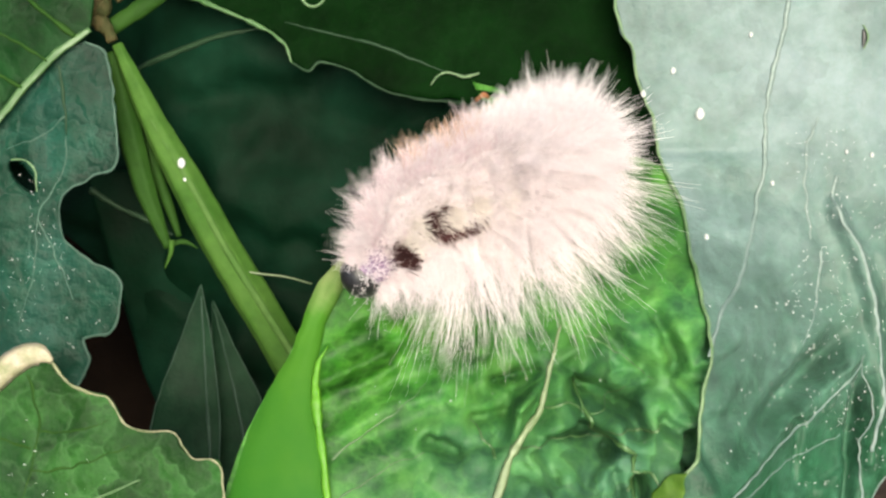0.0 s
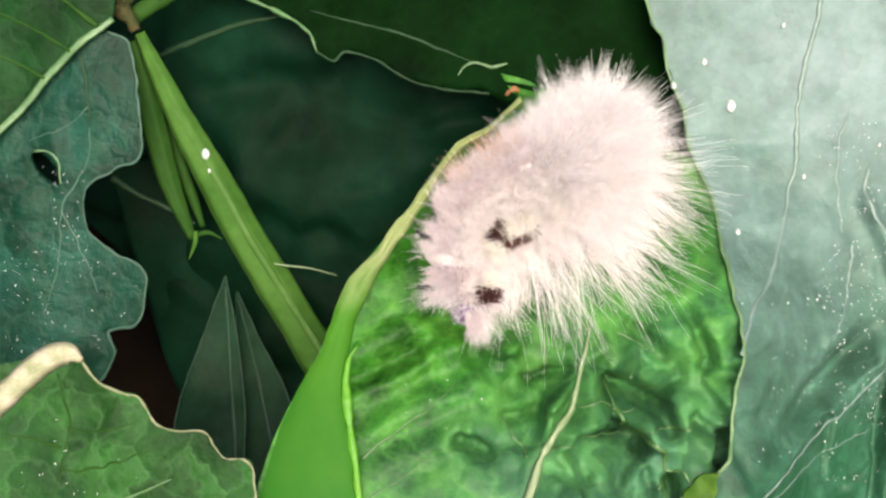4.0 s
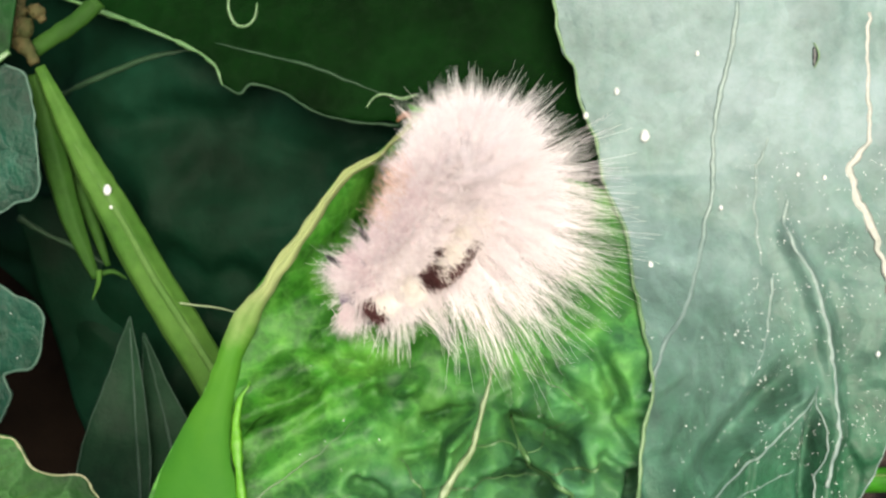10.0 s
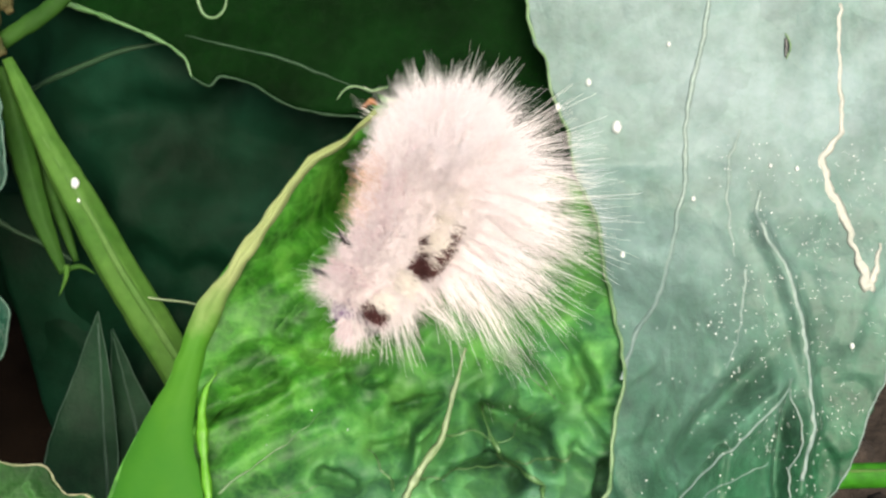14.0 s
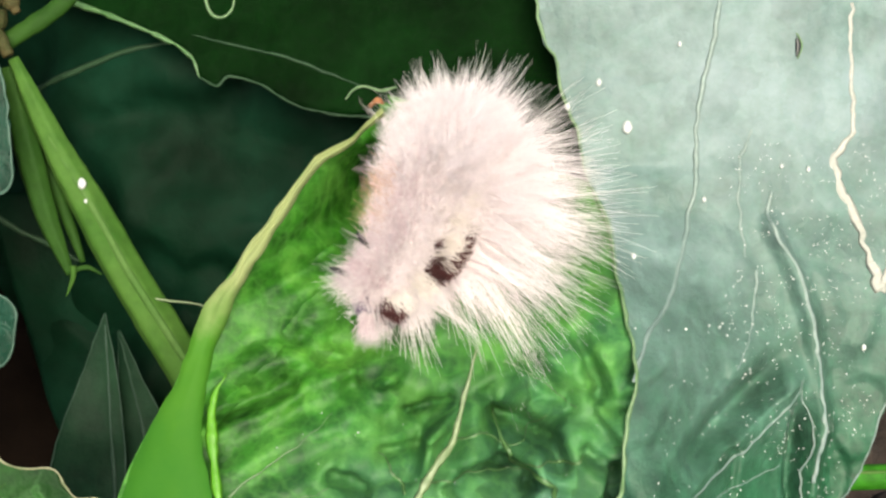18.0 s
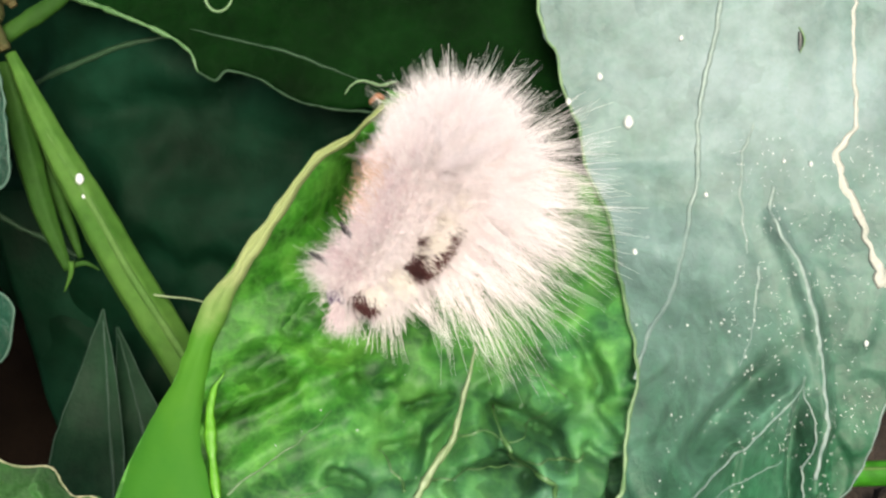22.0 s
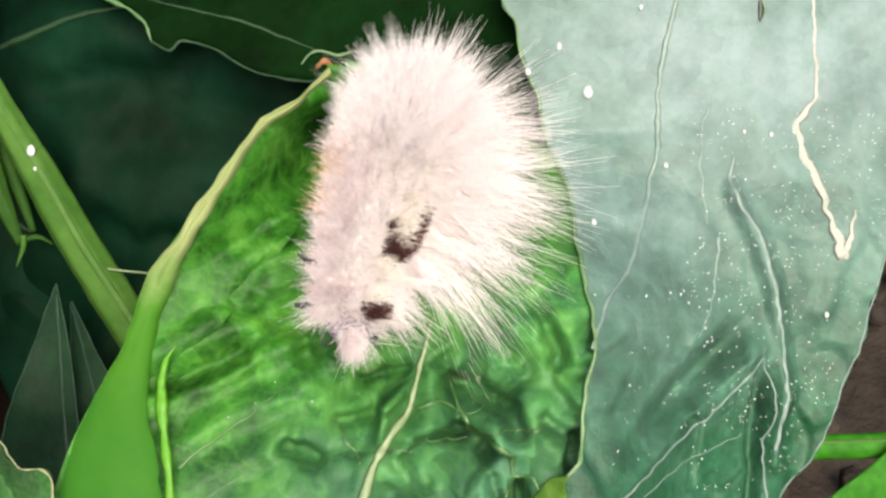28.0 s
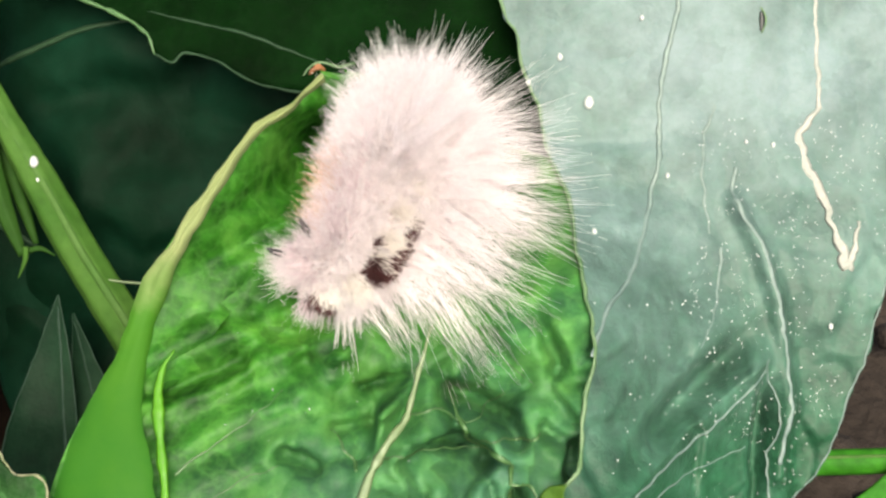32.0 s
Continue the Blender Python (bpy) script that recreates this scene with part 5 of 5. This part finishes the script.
        if k >= COUNT - 3:
            local_part("leg", ball(0.42, 0.5, 1.7, head_black, 8, 8, 0.15, (0.3, r * 0.6, -r * 0.75 - 0.6)), seg, "short dark jointed leg")
            if k < COUNT - 1:
                local_part("leg", ball(0.34, 2.1, 0.38, head_black, 8, 8, 0.3, (0.4, BELLY[k] - r * 0.9 - 0.9, 0.0)), seg, "short dark jointed leg")
        if 5 <= k <= 7:
            roots = []
            for _ in range(110):
                a = rng.uniform(-1.85, -1.25)
                d = Vector((rng.gauss(0.1, 0.25), math.sin(a), math.cos(a))).normalized()
                roots.append((Vector((rng.gauss(0.2, 0.8), math.sin(a) * r * 0.85 + BELLY[k], math.cos(a) * r * 0.8)), d, rng.uniform(1.6, 3.2), rng.uniform(0.02, 0.04), 0.1))
            local_part("flank_tuft", strands(rng, roots, hair_orange), seg, "tuft of orange-brown hairs on the flank")
        if 2 <= k <= 5:
            for s in (-1, 1):
                local_part("proleg", ball(0.7, 0.8, 1.5, leg_orange, 6, 8, 0.1, (0, s * r * 0.5, -r * 0.8)), seg, "stubby orange-brown proleg")
    head = local_part("head", ball(2.0, 2.3, 2.1, head_black, 12, 18, 0.05), ob, "shiny black rounded head")
    local_part("face_plate", ball(0.5, 0.4, 0.7, hair_cream, 8, 10, 0, (1.65, 0, -0.3)), head, "pale triangular face plate")
    for s in (-1, 1):
        local_part("jaw", ball(0.4, 0.3, 0.45, node_brown, 6, 8, 0, (1.6, 0.4 * s, -1.3)), head)
        local_part("cheek", ball(0.8, 0.8, 0.9, head_black, 8, 10, 0, (0.75, 1.05 * s, 0.35)), head)
    roots = []
    for _ in range(26):
        d = Vector((rng.uniform(-0.6, 0.4), rng.gauss(0, 0.7), rng.uniform(0.1, 1))).normalized()
        roots.append((d * 1.9, d, rng.uniform(0.8, 1.6), 0.025, 0.1))
    local_part("hair", strands(rng, roots, hair_white), head)
    return ob, rings, head


worm, worm_rings, worm_head = caterpillar()


def motions():
    rows = CRAWL_1 + CRAWL_2 + CRAWL_3 + CRAWL_4
    home = Matrix.Translation(-worm.location)
    poses = [(row[0], body_poses(row)) for row in rows]
    for k, seg in enumerate(worm_rings):
        walk(seg, [(t, home @ p[k]) for t, p in poses])
    # the leaf's edge gives way sideways as the caterpillar leans on it (mm on the sheet)
    foot = Matrix.Translation(W(-25.0, -22.0, 14.0) - lobe.parent.location) @ SHEET.to_4x4()
    slides = ((0, 0, 0), (6, 0, 0), (8.5, 0, 0), (9.5, -0.1, 0.2), (10, -0.4, 0.9), (13, -0.5, 1.2), (17, -0.6, 1.7), (22, -0.6, 1.5), (23.5, -0.5, 1.4),
              (25, -0.9, 2.3), (26.5, -0.9, 2.3), (30, -0.9, 2.5), (32, -1.0, 3.1))
    walk(lobe, [(t, foot @ Matrix.Translation((du / 1000, 0, 0)) @ Matrix.Rotation(radians(deg), 4, "Z") @ foot.inverted()) for t, du, deg in slides])
    walk(worm_head, [(t, home @ p[COUNT]) for t, p in poses])


motions()
